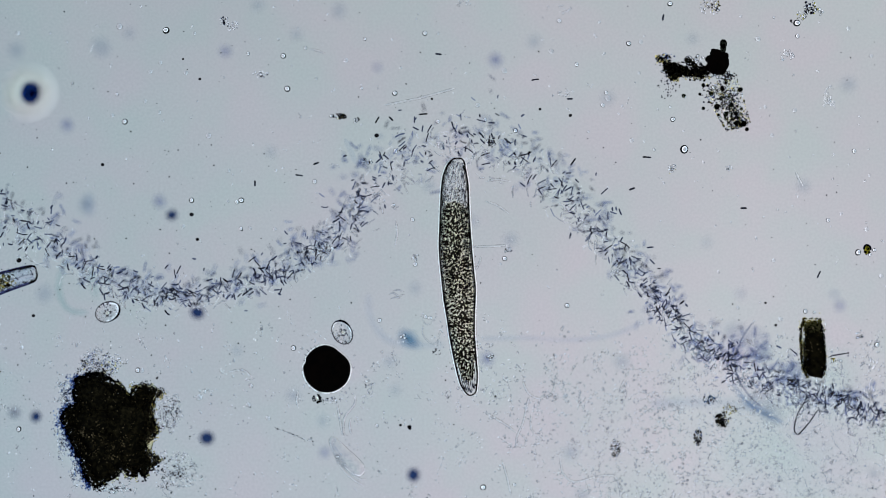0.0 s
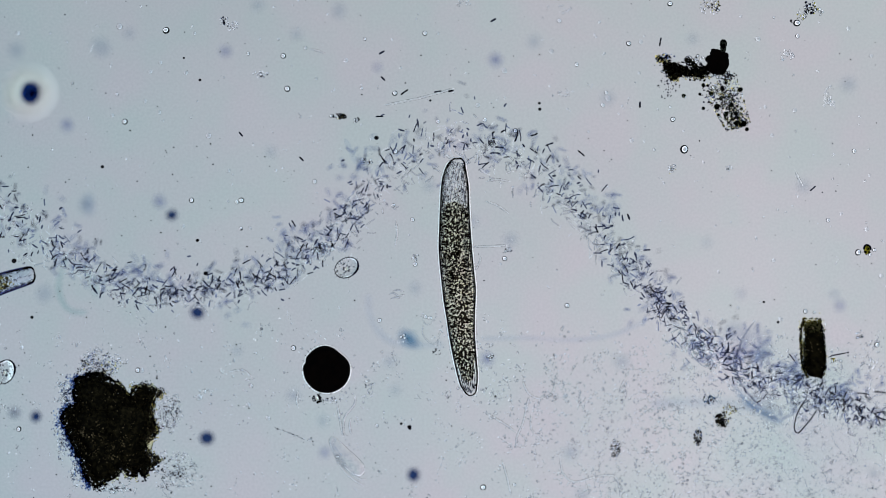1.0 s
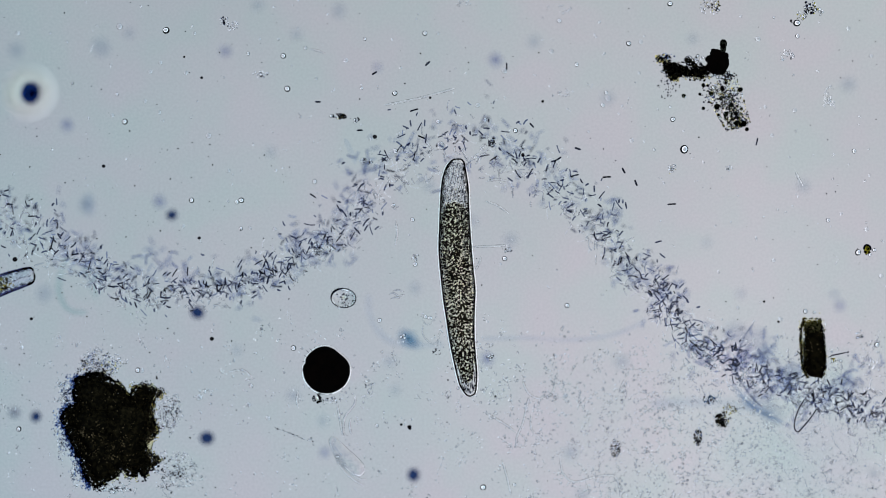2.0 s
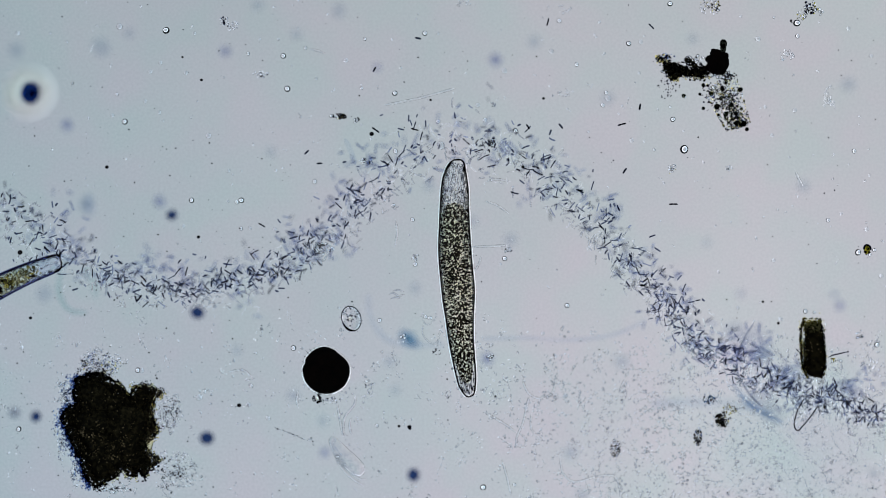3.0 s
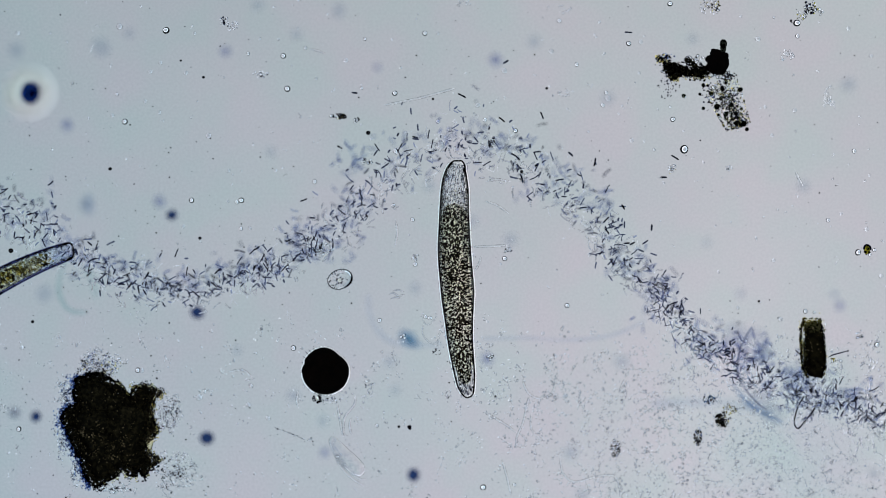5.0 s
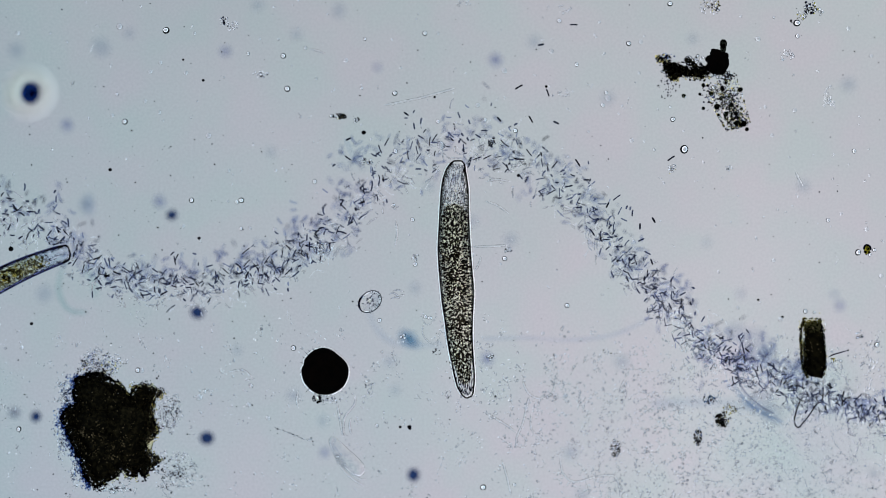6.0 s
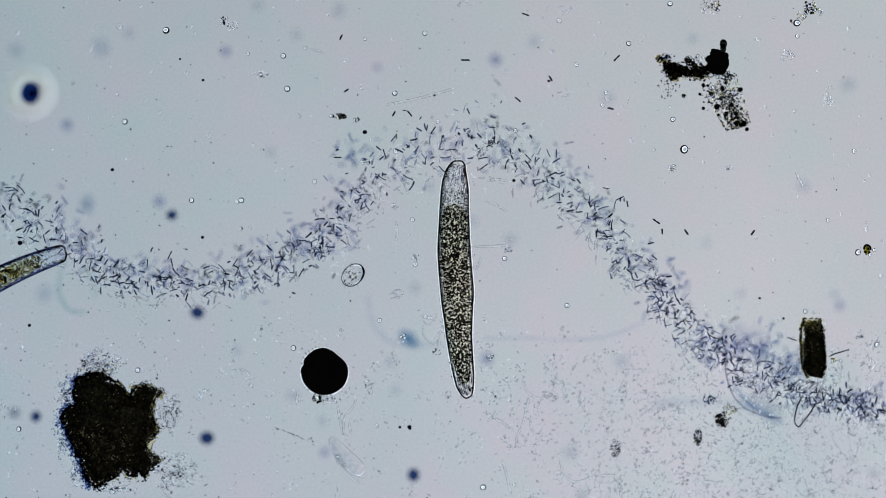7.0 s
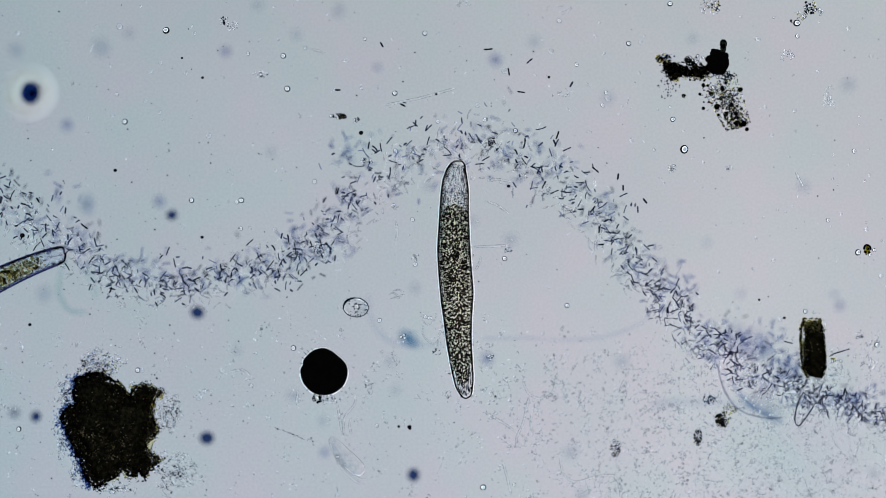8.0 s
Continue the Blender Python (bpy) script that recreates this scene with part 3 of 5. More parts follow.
for x, y, r in ((14, -44, 7), (15, -30, 8), (22, -55, 7), (42, -50, 6)):
    lump(bm, V(x, y, 18), (r * S, r * S, r * S * 0.8), 3, 0.3, 3.0, x)
part("ball", bm, M_EGG, branch)
stalk = bmesh.new()
lump(stalk, V(38.5, -71, 22), (6.2 * S, 8 * S, 5 * S), 3, 0.2, 2.0, 2)
lump(stalk, V(38, -62, 22), (5.4 * S, 8 * S, 4.5 * S), 3, 0.2, 2.0, 7)
part("stalk", stalk, M_PELLET, branch, "translucent dark knob")
for i, (x, y, rx, ry) in enumerate(((-52, -27, 13, 11), (-46, -17, 11, 8), (-58, -31, 8, 7), (-36, -24, 10, 8), (-26, -21, 9, 7), (-14, -20, 9, 7),
                                    (-4, -20, 9, 7), (6, -24, 10, 8), (-20, -38, 7, 6), (-25, -43, 5, 5), (-12, -32, 5, 5), (-50, -10, 6, 4),
                                    (0, -13, 6, 4), (-44, -33, 6, 5))):
    bm = bmesh.new()
    lump(bm, V(x, y, 12), (rx * S, ry * S, rx * S * 0.6), 3, 0.5, 3.2, i + 30)
    part("arm", bm, M_MULCH, branch)
rng = random.Random(33)
for cx, cy, rx, ry, n, lo, hi, m, nm in ((-30, -26, 40, 13, 180, 0.8, 2.4, M_SOOT, "dark_rim"), (-30, -24, 44, 17, 90, 1.2, 2.4, M_BEAD, "bead_rim"),
                                         (-67, -42, 15, 10, 120, 0.8, 2.2, M_SOOT, "dark_rim"), (-70, -44, 14, 9, 36, 1.1, 2.2, M_SPARK, "spark_rim"),
                                         (-62, -49, 14, 5, 22, 1.0, 2.0, M_BLUE_GRAIN, "blue_rim"), (-14, -42, 20, 9, 40, 1.4, 2.8, M_BEAD, "bead_rim"),
                                         (-10, -12, 26, 6, 60, 0.9, 1.9, M_SPARK, "spark_rim"), (-48, -9, 12, 7, 30, 0.9, 1.9, M_SPARK, "spark_rim"),
                                         (-4, -14, 26, 9, 90, 0.8, 2.0, M_SOOT, "dark_rim"), (-58, 6, 20, 24, 46, 0.8, 1.9, M_SPECK, "loose_rim"),
                                         (44, -14, 18, 9, 60, 0.9, 2.2, M_SOOT, "dark_rim"), (40, -14, 22, 9, 26, 1.4, 2.6, M_BEAD, "bead_rim"),
                                         (8, 22, 12, 26, 22, 1.0, 2.4, M_SPECK, "loose_rim")):
    pl, sz = patch(rng, n, cx, cy, rx, ry, lo, hi, 0.010, 0.6)
    grains(nm, pl, sz, m, branch, "", "stuff", 0.4, smooth=m is not M_SPARK)
for m, n, lo, hi, nm in ((M_SOOT, 560, 0.7, 1.9, "dark_trail"), (M_BEAD, 190, 1.2, 2.6, "bead_trail"), (M_SPARK, 170, 1.0, 2.0, "spark_trail"),
                         (M_HUSK, 110, 0.8, 1.8, "olive_trail"),
                         (M_BLUE_GRAIN, 40, 1.0, 2.0, "blue_trail")):
    pl = []
    for i in range(n):
        u, v = rng.random() ** 0.85, max(-1.1, min(1.1, rng.gauss(0, 0.55)))
        w = 29 - 10 * u
        pl.append(V(30 + 36 * u + v * w, -5 + 83 * u - v * 6, rng.uniform(10, 32)))
    grains(nm, pl, [rng.uniform(lo, hi) * S for p in pl], m, branch, "", "stuff", 0.4, smooth=m is not M_SPARK)
for x, y, r in ((37, 8, 6.5), (27, 40, 6.5), (43, 53, 6), (68, 10, 5.5), (52, 37, 6.5), (61, 70, 6), (75, 70, 6.5), (80, 80, 4.5), (16, 17, 5), (3, 2, 4.5),
                (-32, 21, 4.5), (3, 43, 4), (-3, 18, 3.5), (43, -2, 4), (48, 22, 4.5), (60, 52, 4.5), (34, 26, 4), (56, 62, 4), (70, 44, 4), (30, 55, 3.5)):
    bm = bmesh.new()
    lump(bm, V(x, y, 20), (r * S * 0.78, r * S * 0.78, r * S * 0.6), 3, 0.22, 2.2, x)
    part("granule", bm, M_PELLET, branch)
bm = bmesh.new()
lump(bm, V(21, 6, 24), (4.2 * S, 4.2 * S, 3.4 * S), 3, 0.05, 2.0, 1)
part("granule", bm, M_BEAD, branch, "clear round granule with a dark rim")

# ---- the dark capsule ----
capsule = thing("capsule", P(1436, 616, 0.0), "dark oblong capsule with olive beaded edges", "capsule")
bm = bmesh.new()
swell(bm, [V(0, -46, 20), V(0.5, -34, 20), V(2, -8, 20), V(4, 20, 20), V(4, 40, 20), V(3, 52, 20)],
      ((0, 0), (0.02, 9), (0.08, 15), (0.2, 17), (0.5, 18), (0.8, 18), (0.92, 15.5), (0.98, 9), (1, 0)), 16, 0.8)
roughen(bm, 3.5 * S, 160)
shell = part("shell", bm, M_HULL, capsule)
rng = random.Random(44)
for m, nm, n in ((M_SOOT, "dark_rim", 420), (M_HUSK, "olive_rim", 420)):
    pl, sz = [], []
    for i in range(n):
        y = rng.uniform(-53, 52)
        side = rng.choice((-1, 1)) if m is M_SOOT else (-1 if rng.random() < 0.75 else 1)
        w = 20 if abs(y) < 34 else 20 - (abs(y) - 34) * 0.45
        x = y * 0.06 + side * (w + rng.gauss(0, 1.6))
        if m is M_HUSK and rng.random() < 0.3:
            x, y = rng.uniform(-18, 14), -46 + rng.gauss(0, 5)
        pl.append(V(x, y, rng.uniform(16, 34)))
        sz.append(rng.uniform(0.8, 1.8) * S)
    grains(nm, pl, sz, m, capsule, "", "stuff", 0.4)
pl, sz = [], []
for i in range(24):
    u = rng.uniform(-1, 1)
    pl.append(V((-9, 11, -2)[i % 3] + u * 2 + rng.gauss(0, 2.2), u * 40 - (8 if i % 3 == 2 else 0), rng.uniform(33, 37)))
    sz.append(rng.uniform(0.5, 1.4) * S)
pl2, sz2 = [], []
for i in range(320):
    y = rng.uniform(-52, 46) if i % 3 == 0 else -48 + abs(rng.gauss(0, 12))
    x = -15.5 + rng.gauss(0, 1.6) + y * 0.05 if i % 3 == 0 else rng.uniform(-15, 13)
    pl2.append(V(x, y, 30 + rng.uniform(-2, 4)))
    sz2.append(rng.uniform(0.6, 1.7) * S)
grains("olive_crust", pl2, sz2, M_OLIVE, shell, "olive grains crusting one end", "stuff", 0.8)
pl3, sz3 = [], []
for i in range(130):
    y = rng.uniform(-50, 44) if i % 2 else -52 + abs(rng.gauss(0, 9))
    side = -1 if rng.random() < 0.72 else 1
    x = y * 0.06 + side * (20.5 + rng.gauss(0, 1.3)) if i % 2 else rng.uniform(-18, 17)
    pl3.append(V(x, y if i % 2 or abs(x) < 12 else y + 5, rng.uniform(24, 34)))
    sz3.append(rng.uniform(0.9, 1.7) * S)
grains("spark_rim", pl3, sz3, M_SPARK, capsule, "bright yellow beads along the edge", "stuff", 0.5, smooth=False)
grains("tan_crust", pl, sz, M_CRUMB, shell, "tan crumbs in lengthwise rows", "stuff", 0.8)

bristle = thing("bristle", P(1463, 634, 0.01), "dark thin bent bristle standing off the capsule", "bristle")
bm = bmesh.new()
thread(bm, [V(0, 0), V(8, -5), V(20, -8), V(36, -12)], 1.2 * S)
part("shaft", bm, M_SPECK, bristle)
bm = bmesh.new()
lump(bm, V(36, -12), (2 * S, 1.8 * S, 1.8 * S), 2)
part("tip", bm, M_SPECK, bristle)

loop = thing("looped_filament", P(1416, 735, 0.006), "dark looped filament of bacteria", "filament")
bm = bmesh.new()
thread(bm, [V(8, -34), V(-4, -14), V(-11, 8), V(-11, 20), V(-5, 26), V(4, 17), V(18, 0), V(30, -18)], 1.35 * S)
part("strand", bm, M_SPECK, loop)


# ---- crumbs of debris ----
def crumb(x, y, rx, ry, parts, label, seed, name="debris_crumb"):
    """parts: rows of material, count, least and greatest radius."""
    rng = random.Random(seed)
    c = thing(name, P(x, y, 0.0), label, "debris")
    for m, n, lo, hi in parts:
        pl, sz = patch(rng, n, 0, 0, rx, ry, lo, hi, 0.011, 0.6, 0.003)
        grains("granular_mass", pl, sz, m, c, "", "stuff", 0.4)
    return c


crumb(600, 207, 14, 4, ((M_SOOT, 16, 1.5, 3), (M_BEAD, 12, 1.8, 3), (M_HUSK, 8, 1, 2)), "short dark crumb beaded with clear drops", 1)
crumb(632, 214, 4, 6, ((M_SOOT, 4, 1.2, 2), (M_BEAD, 5, 2, 3)), "tiny crumb of two clear drops", 2)
crumb(398, 40, 8, 8, ((M_SPECK, 8, 1, 2.5), (M_FINE, 16, 1.5, 2.5)), "small pale crumb with dark core", 3)
crumb(412, 48, 12, 10, ((M_FINE, 20, 1.5, 2.5),), "loose pale crumb of clear grains", 4)
crumb(462, 133, 15, 6, ((M_FINE, 22, 1.5, 3),), "pale row of clear grains", 5)
crumb(1255, 12, 19, 16, ((M_FINE, 60, 1.2, 2.4), (M_HUSK, 22, 0.8, 1.8), (M_SPECK, 22, 0.8, 1.6)), "loose granular patch of pale and olive grains", 6)
crumb(1432, 16, 13, 13, ((M_SPECK, 22, 1.3, 2.8), (M_BEAD, 14, 2, 3.6), (M_HUSK, 12, 1, 2)), "lump of dark grains and clear drops", 7)
crumb(1416, 28, 9, 9, ((M_FINE, 14, 1.5, 3), (M_HUSK, 6, 1, 2)), "small pale granular crumb", 8)
crumb(1450, 22, 6, 7, ((M_FINE, 10, 1.5, 3),), "small pale granular crumb", 9)
crumb(1276, 743, 12, 14, ((M_SOOT, 80, 1.1, 2.6), (M_HUSK, 40, 1.0, 2.2), (M_BEAD, 14, 1.3, 2.2)), "dark olive crumb of packed grains", 10)
crumb(1289, 724, 12, 10, ((M_FINE, 16, 1.4, 2.6), (M_HUSK, 18, 1, 2), (M_SPECK, 12, 0.9, 1.6)), "loose olive granular crumb", 11)
crumb(1233, 772, 8, 16, ((M_SOOT, 70, 0.9, 2.0), (M_BEAD, 12, 1.3, 2.2), (M_BLUE_GRAIN, 20, 0.9, 1.8), (M_SPARK, 8, 1, 1.8)), "narrow dark crumb with clear drops", 12)
crumb(1088, 793, 11, 16, ((M_SOOT, 40, 1, 2), (M_BEAD, 30, 1.5, 2.6)), "round crumb of small clear beads", 13)
crumb(1253, 706, 12, 8, ((M_SPECK, 10, 1, 2), (M_BEAD, 16, 1.6, 3), (M_DUST_BLUE, 8, 1.5, 3)), "pale crumb of blue-rimmed drops", 14)
crumb(1188, 300, 8, 9, ((M_FINE, 26, 1.2, 2.4), (M_HUSK, 3, 0.8, 1.4)), "small clear granular crumb", 15)
crumb(1288, 298, 9, 5, ((M_FINE, 16, 1.2, 2.2),), "small clear granular crumb", 16)
crumb(871, 253, 7, 9, ((M_SPECK, 16, 1.2, 2.2), (M_BEAD, 10, 2, 3.4)), "round crumb of dark-rimmed drops", 17)
crumb(650, 286, 13, 5, ((M_BEAD, 22, 1.5, 3),), "row of small clear beads", 18)
crumb(899, 441, 8, 7, ((M_FINE, 12, 1.4, 2.6), (M_SPECK, 4, 1, 1.6)), "small pale crumb of clear grains", 19)
crumb(735, 455, 6, 8, ((M_FINE, 12, 1.5, 2.6),), "small pale crumb of clear grains", 20)
crumb(570, 440, 18, 11, ((M_FINE, 60, 1.3, 2.4), (M_SPECK, 10, 0.8, 1.4)), "pale granular crumb in the swarm", 21)
crumb(655, 683, 9, 15, ((M_FINE, 18, 1.4, 2.4), (M_SPECK, 6, 0.9, 1.5)), "loose chain of pale grains", 22)
crumb(585, 708, 20, 6, ((M_FINE, 26, 1.3, 2.2), (M_SPECK, 12, 0.8, 1.4)), "loose grains beside the egg", 23)
crumb(775, 622, 9, 6, ((M_SOOT, 8, 0.8, 1.6), (M_SPECK, 8, 0.8, 1.6)), "small twiggy dark crumb", 24)
crumb(1464, 172, 12, 24, ((M_SOFT, 20, 2, 4),), "faint clear patch of jelly", 25)
crumb(1390, 98, 14, 12, ((M_SOFT, 18, 1.8, 3.4),), "faint clear patch of jelly", 26)
crumb(1472, 637, 5, 4, ((M_HUSK, 8, 1, 2), (M_BEAD, 4, 1.5, 2.4)), "yellow grain beside the capsule", 27)
crumb(1000, 165, 14, 7, ((M_SOFT, 20, 1.6, 3),), "faint clear patch of jelly", 28)
crumb(820, 8, 12, 8, ((M_SOFT, 16, 1.6, 3),), "faint clear patch of jelly", 29)
crumb(1000, 18, 14, 8, ((M_SOFT, 16, 1.6, 3),), "faint clear patch of jelly", 30)
crumb(724, 755, 4, 4, ((M_SPECK, 12, 1.4, 2.6),), "small dark crumb of packed grains", 31)
rng = random.Random(32)
sooty = thing("debris_crumb", P(562, 704.5, 0.0), "dark crumb round a bright drop touching the egg", "debris")
pl = [V(r * math.cos(a), r * math.sin(a), rng.uniform(16, 26)) for r, a in ((rng.uniform(4.2, 8.0), rng.uniform(0, 6.28)) for k in range(46))]
grains("granular_mass", pl, [rng.uniform(1.0, 2.1) * S for p in pl], M_SOOT, sooty, "", "stuff", 0.4)
bm = bmesh.new()
lump(bm, V(0, 0, 20), (3.6 * S, 3.6 * S, 3 * S), 1, 0.0)
part("drop", bm, M_GLINT, sooty, "bright clear drop", smooth=False)
crumb(1519, 591, 9, 7, ((M_BEAD, 8, 1.8, 3.2), (M_SILT_RING, 8, 1.2, 2.2)), "small crumb of clear rings", 36)
crumb(868, 632, 7, 6, ((M_BEAD, 7, 1.8, 2.8), (M_SPECK, 3, 0.9, 1.4)), "small crumb of clear rings", 34)
crumb(716, 598, 7, 7, ((M_BEAD, 5, 1.8, 2.8), (M_SPECK, 3, 0.9, 1.4)), "small crumb of clear rings", 35)
crumb(1400, 40, 4, 4, ((M_SPECK, 5, 1, 1.8),), "small dark crumb of packed grains", 33)

rng = random.Random(5)
chain = thing("bead_chain", P(520, 769, 0.002), "straight chain of small clear beads", "bead chain")
for i in range(24):
    bm = bmesh.new()
    u = i / 23 * 2 - 1
    lump(bm, V(u * 33 + rng.uniform(-1, 1), u * 12.5 + rng.uniform(-1.2, 1.2), 4), [rng.uniform(1.0, 1.7) * S] * 3, 2, 0.1)
    part("bead", bm, (M_BEAD, M_FIRM, M_SPECK)[i % 3], chain)

bm = bmesh.new()
thread(bm, [V(-34, -13, 4), V(0, 0, 4), V(34, 12.5, 4)], 0.8 * S)
part("strand", bm, M_THREAD, chain)

amber = thing("amber_crystal", P(1533, 441, 0.006), "olive yellow crystal grain with a dark blue edge", "crystal")
bm = bmesh.new()
lump(bm, V(0, 1, 4), (5.5 * S, 7.5 * S, 4 * S), 3, 0.3, 2, 8)
part("crystal", bm, M_AMBER, amber)
bm = bmesh.new()
thread(bm, [V(-5.5, 2, 4), V(-5.5, -3, 4), V(-2, -7, 4), V(3, -6, 4), V(6, -2, 4), V(6.5, 3, 4)], 1.6 * S, 6, 0.0006)
part("blue_edge", bm, stain("crystal_edge", (0.02, 0.03, 0.10), (0.08, 0.12, 0.32), 60), amber, "dark blue edge")
for x, y, k in ((-4, 5, 3), (1, 0, 2.2), (3, 6, 2.6), (-2, 9, 2)):
    bm = bmesh.new()
    lump(bm, V(x, y, 12), (k * S, k * 0.8 * S, k * 0.5 * S), 2, 0.3, 2, k)
    part("dark_grain", bm, M_GRANULE, amber)


# ---- vesicles ----
def ball_mesh(name, m, oval, flat, seed):
    bm = bmesh.new()
    lump(bm, Vector((0, 0, 0)), (1.0, oval, flat), 4, 0.05, 1.3, seed)
    me = bpy.data.meshes.new(name)
    bm.to_mesh(me)
    bm.free()
    me.materials.append(m)
    me.polygons.foreach_set("use_smooth", [True] * len(me.polygons))
    return me


BOLD = [ball_mesh("drop", M_BEAD, o, 0.9, s) for s, o in enumerate((1.0, 0.92, 1.08))]
FIRM = [ball_mesh("drop", M_VESICLE, o, 0.8, s) for s, o in enumerate((1.0, 0.9, 1.1))]
SOFT = [ball_mesh("drop", M_CELL, o, 0.6, s) for s, o in enumerate((1.0, 0.85, 1.12))]
def drop(name, x, y, r, me, z, label, cat, group, turn=0):
    ob = new(name, me)
    ob.matrix_basis = Matrix.Translation(P(x, y, z)) @ pose(0, 0, 0, 0, 0, turn) @ Matrix.Scale(r * S, 4)
    return tagged(ob, label, cat, group)


rng = random.Random(8)


def clear_drops(rows):
    for x, y, r in rows:
        drop("vesicle", x, y, r * 0.8, rng.choice(BOLD if r > 5.2 else FIRM), r * S, "tiny clear round drop with a dark rim", "vesicle",
             "clear drops", rng.uniform(0, 180))


def pale_drops(rows):
    for x, y, r in rows:
        drop("pale_vesicle", x, y, r * 0.7, rng.choice(SOFT), 0.03 + r * S * 0.6, "faint pale drop with a soft rim", "vesicle",
             "pale drops", rng.uniform(0, 180))


clear_drops(((208, 168, 4), (295, 55, 8), (440, 96, 4), (502, 100, 6), (509, 158, 6.5), (541, 86, 4), (640, 157, 4),
             (646, 70, 4), (699, 166, 6), (752, 60, 5.5), (989, 38, 5), (1020, 115, 5), (1066, 187, 5), (1072, 165, 4),
             (1112, 78, 5.5), (1185, 8, 6), (1185, 190, 3), (1210, 171, 4.5), (1409, 42, 7.5), (1410, 65, 5)))
clear_drops(((222, 216, 6.5), (340, 355, 5.5), (420, 358, 5), (427, 405, 4.5), (428, 355, 6), (557, 322, 5),
             (588, 441, 5), (696, 364, 5), (700, 268, 5), (730, 389, 4.5), (775, 216, 5), (858, 213, 5), (893, 458, 5.5),
             (912, 232, 5.5), (1190, 212, 5.5), (1210, 265, 9), (1464, 390, 4.5), (1510, 268, 5), (1517, 447, 7),
             (1545.5, 443, 4.5), (1538, 451, 4)))
clear_drops(((35, 759, 5.5), (245, 655, 6), (363, 692, 4), (445, 683, 4.5), (520, 616, 6),
             (604, 822, 4), (667, 753, 4.5), (672, 567, 5), (735, 468, 5), (753, 561, 4.5), (761, 563, 4.5),
             (855, 862, 7), (910, 857, 4), (1003, 541, 5.5), (1424, 551, 5), (1440, 553, 3.5), (1550, 610, 6)))
pale_drops(((33, 60, 6), (90, 60, 4), (120, 75, 4), (213, 48, 8), (267, 128, 5.5), (285, 112, 5), (345, 60, 5),
            (460, 70, 4), (612, 108, 7), (775, 60, 4), (892, 126, 7), (975, 92, 7), (1060, 40, 5), (1133, 75, 6),
            (1240, 15, 5), (1310, 30, 4), (1340, 70, 7), (1500, 52, 6), (1540, 100, 5)))
pale_drops(((200, 205, 5), (258, 180, 5.5), (283, 200, 6), (325, 401, 5), (330, 130, 6), (370, 241, 7), (405, 303, 5),
            (560, 140, 4), (780, 258, 11), (845, 187, 6), (922, 260, 5), (1075, 175, 7), (1100, 188, 4), (1117, 249, 6),
            (1130, 130, 4), (1353, 190, 5), (1365, 240, 5), (1405, 196, 6), (1487, 379, 5)))
pale_drops(((353, 703, 9), (40, 615, 6), (252, 656, 6), (440, 716, 6), (443, 404, 5), (475, 740, 7), (487, 406, 5), (600, 545, 4),
            (820, 530, 4), (870, 610, 5), (890, 690, 5), (900, 440, 6), (960, 590, 5), (1000, 700, 6), (1305, 545, 5),
            (1368, 461, 5), (1380, 565, 6), (1532, 406, 6), (1558, 489, 6)))

# ---- dust far out of focus, stuck below the slide ----
rng = random.Random(9)


def dust(m, label, rows, level=-0.2):
    me = ball_mesh("dust", m, 0.9, 0.3, 5)
    for x, y, r in rows:
        drop("dust_speck", x, y, r, me, level - r * S * 0.3, label, "dust", "dust in the slide glass", rng.uniform(0, 180))


dust(M_DUST, "dark blurred speck of blue-black dust in the slide glass",
     ((55, 165, 20),), -0.13)
dust(M_DUST_SLATE, "blurred speck of slate-blue dust in the slide glass",
     ((65, 737, 10), (305, 381, 10), (350, 553, 12.5), (367, 775, 13), (732, 840, 12)), -0.13)
dust(M_DUST_SLATE, "blurred speck of slate-blue dust in the slide glass", ((27, 730, 8),), -0.2)
dust(M_DUST, "black core of a dust speck in the slide glass", ((59, 166, 8),), -0.10)
dust(M_DUST_PALE, "blurred grey-blue dust speck in the slide glass",
     ((120, 222, 10), (283, 357, 10), (400, 92, 9), (575, 800, 8), (668, 120, 6), (862, 635, 11),
      (877, 107, 11), (1475, 521, 5), (1485, 541, 8)))
dust(M_DUST_BLUE, "blurred pale blue smudge in the slide glass",
     ((714, 592, 8), (724, 600, 13), (735, 608, 8)))
dust(M_DUST_FAINT, "faint blurred smudge of dust and haze in the slide glass",
     ((30, 90, 15), (155, 360, 13), (155, 365, 14), (180, 85, 18), (230, 60, 10), (457, 10, 11), (480, 270, 9),
      (525, 62, 10), (600, 20, 14), (760, 330, 11), (836, 392, 10), (903, 425, 13), (945, 75, 12), (1040, 400, 9),
      (1075, 175, 12), (1225, 70, 10), (1420, 330, 12), (1500, 150, 14)))
# the large rows at x 1300 to 1400 are haze added by swarm and slime
dust(M_DUST_FAINT, "faint blurred smudge of dust and haze in the slide glass",
     ((80, 520, 16), (420, 620, 9), (520, 700, 12), (572, 745, 10), (690, 640, 11), (700, 690, 9), (735, 510, 11),
      (1010, 800, 14), (1030, 875, 12), (1100, 640, 14), (1250, 430, 8), (1300, 590, 22), (1310, 520, 9),
      (1335, 610, 30), (1345, 712, 26), (1365, 735, 20), (1545, 838, 10), (1398, 662, 20), (1352, 626, 16)))

# stacked tinted discs, added to dim and green the lower right lit field
dust(stain("green_field_tint", (0.985, 0.994, 0.994), (0.99, 0.996, 0.996), 12), "broad faint disc added to tint the lit field greenish",
     ((1420, 770, 70), (1425, 775, 105), (1418, 768, 140), (1422, 780, 175), (1415, 785, 210)))

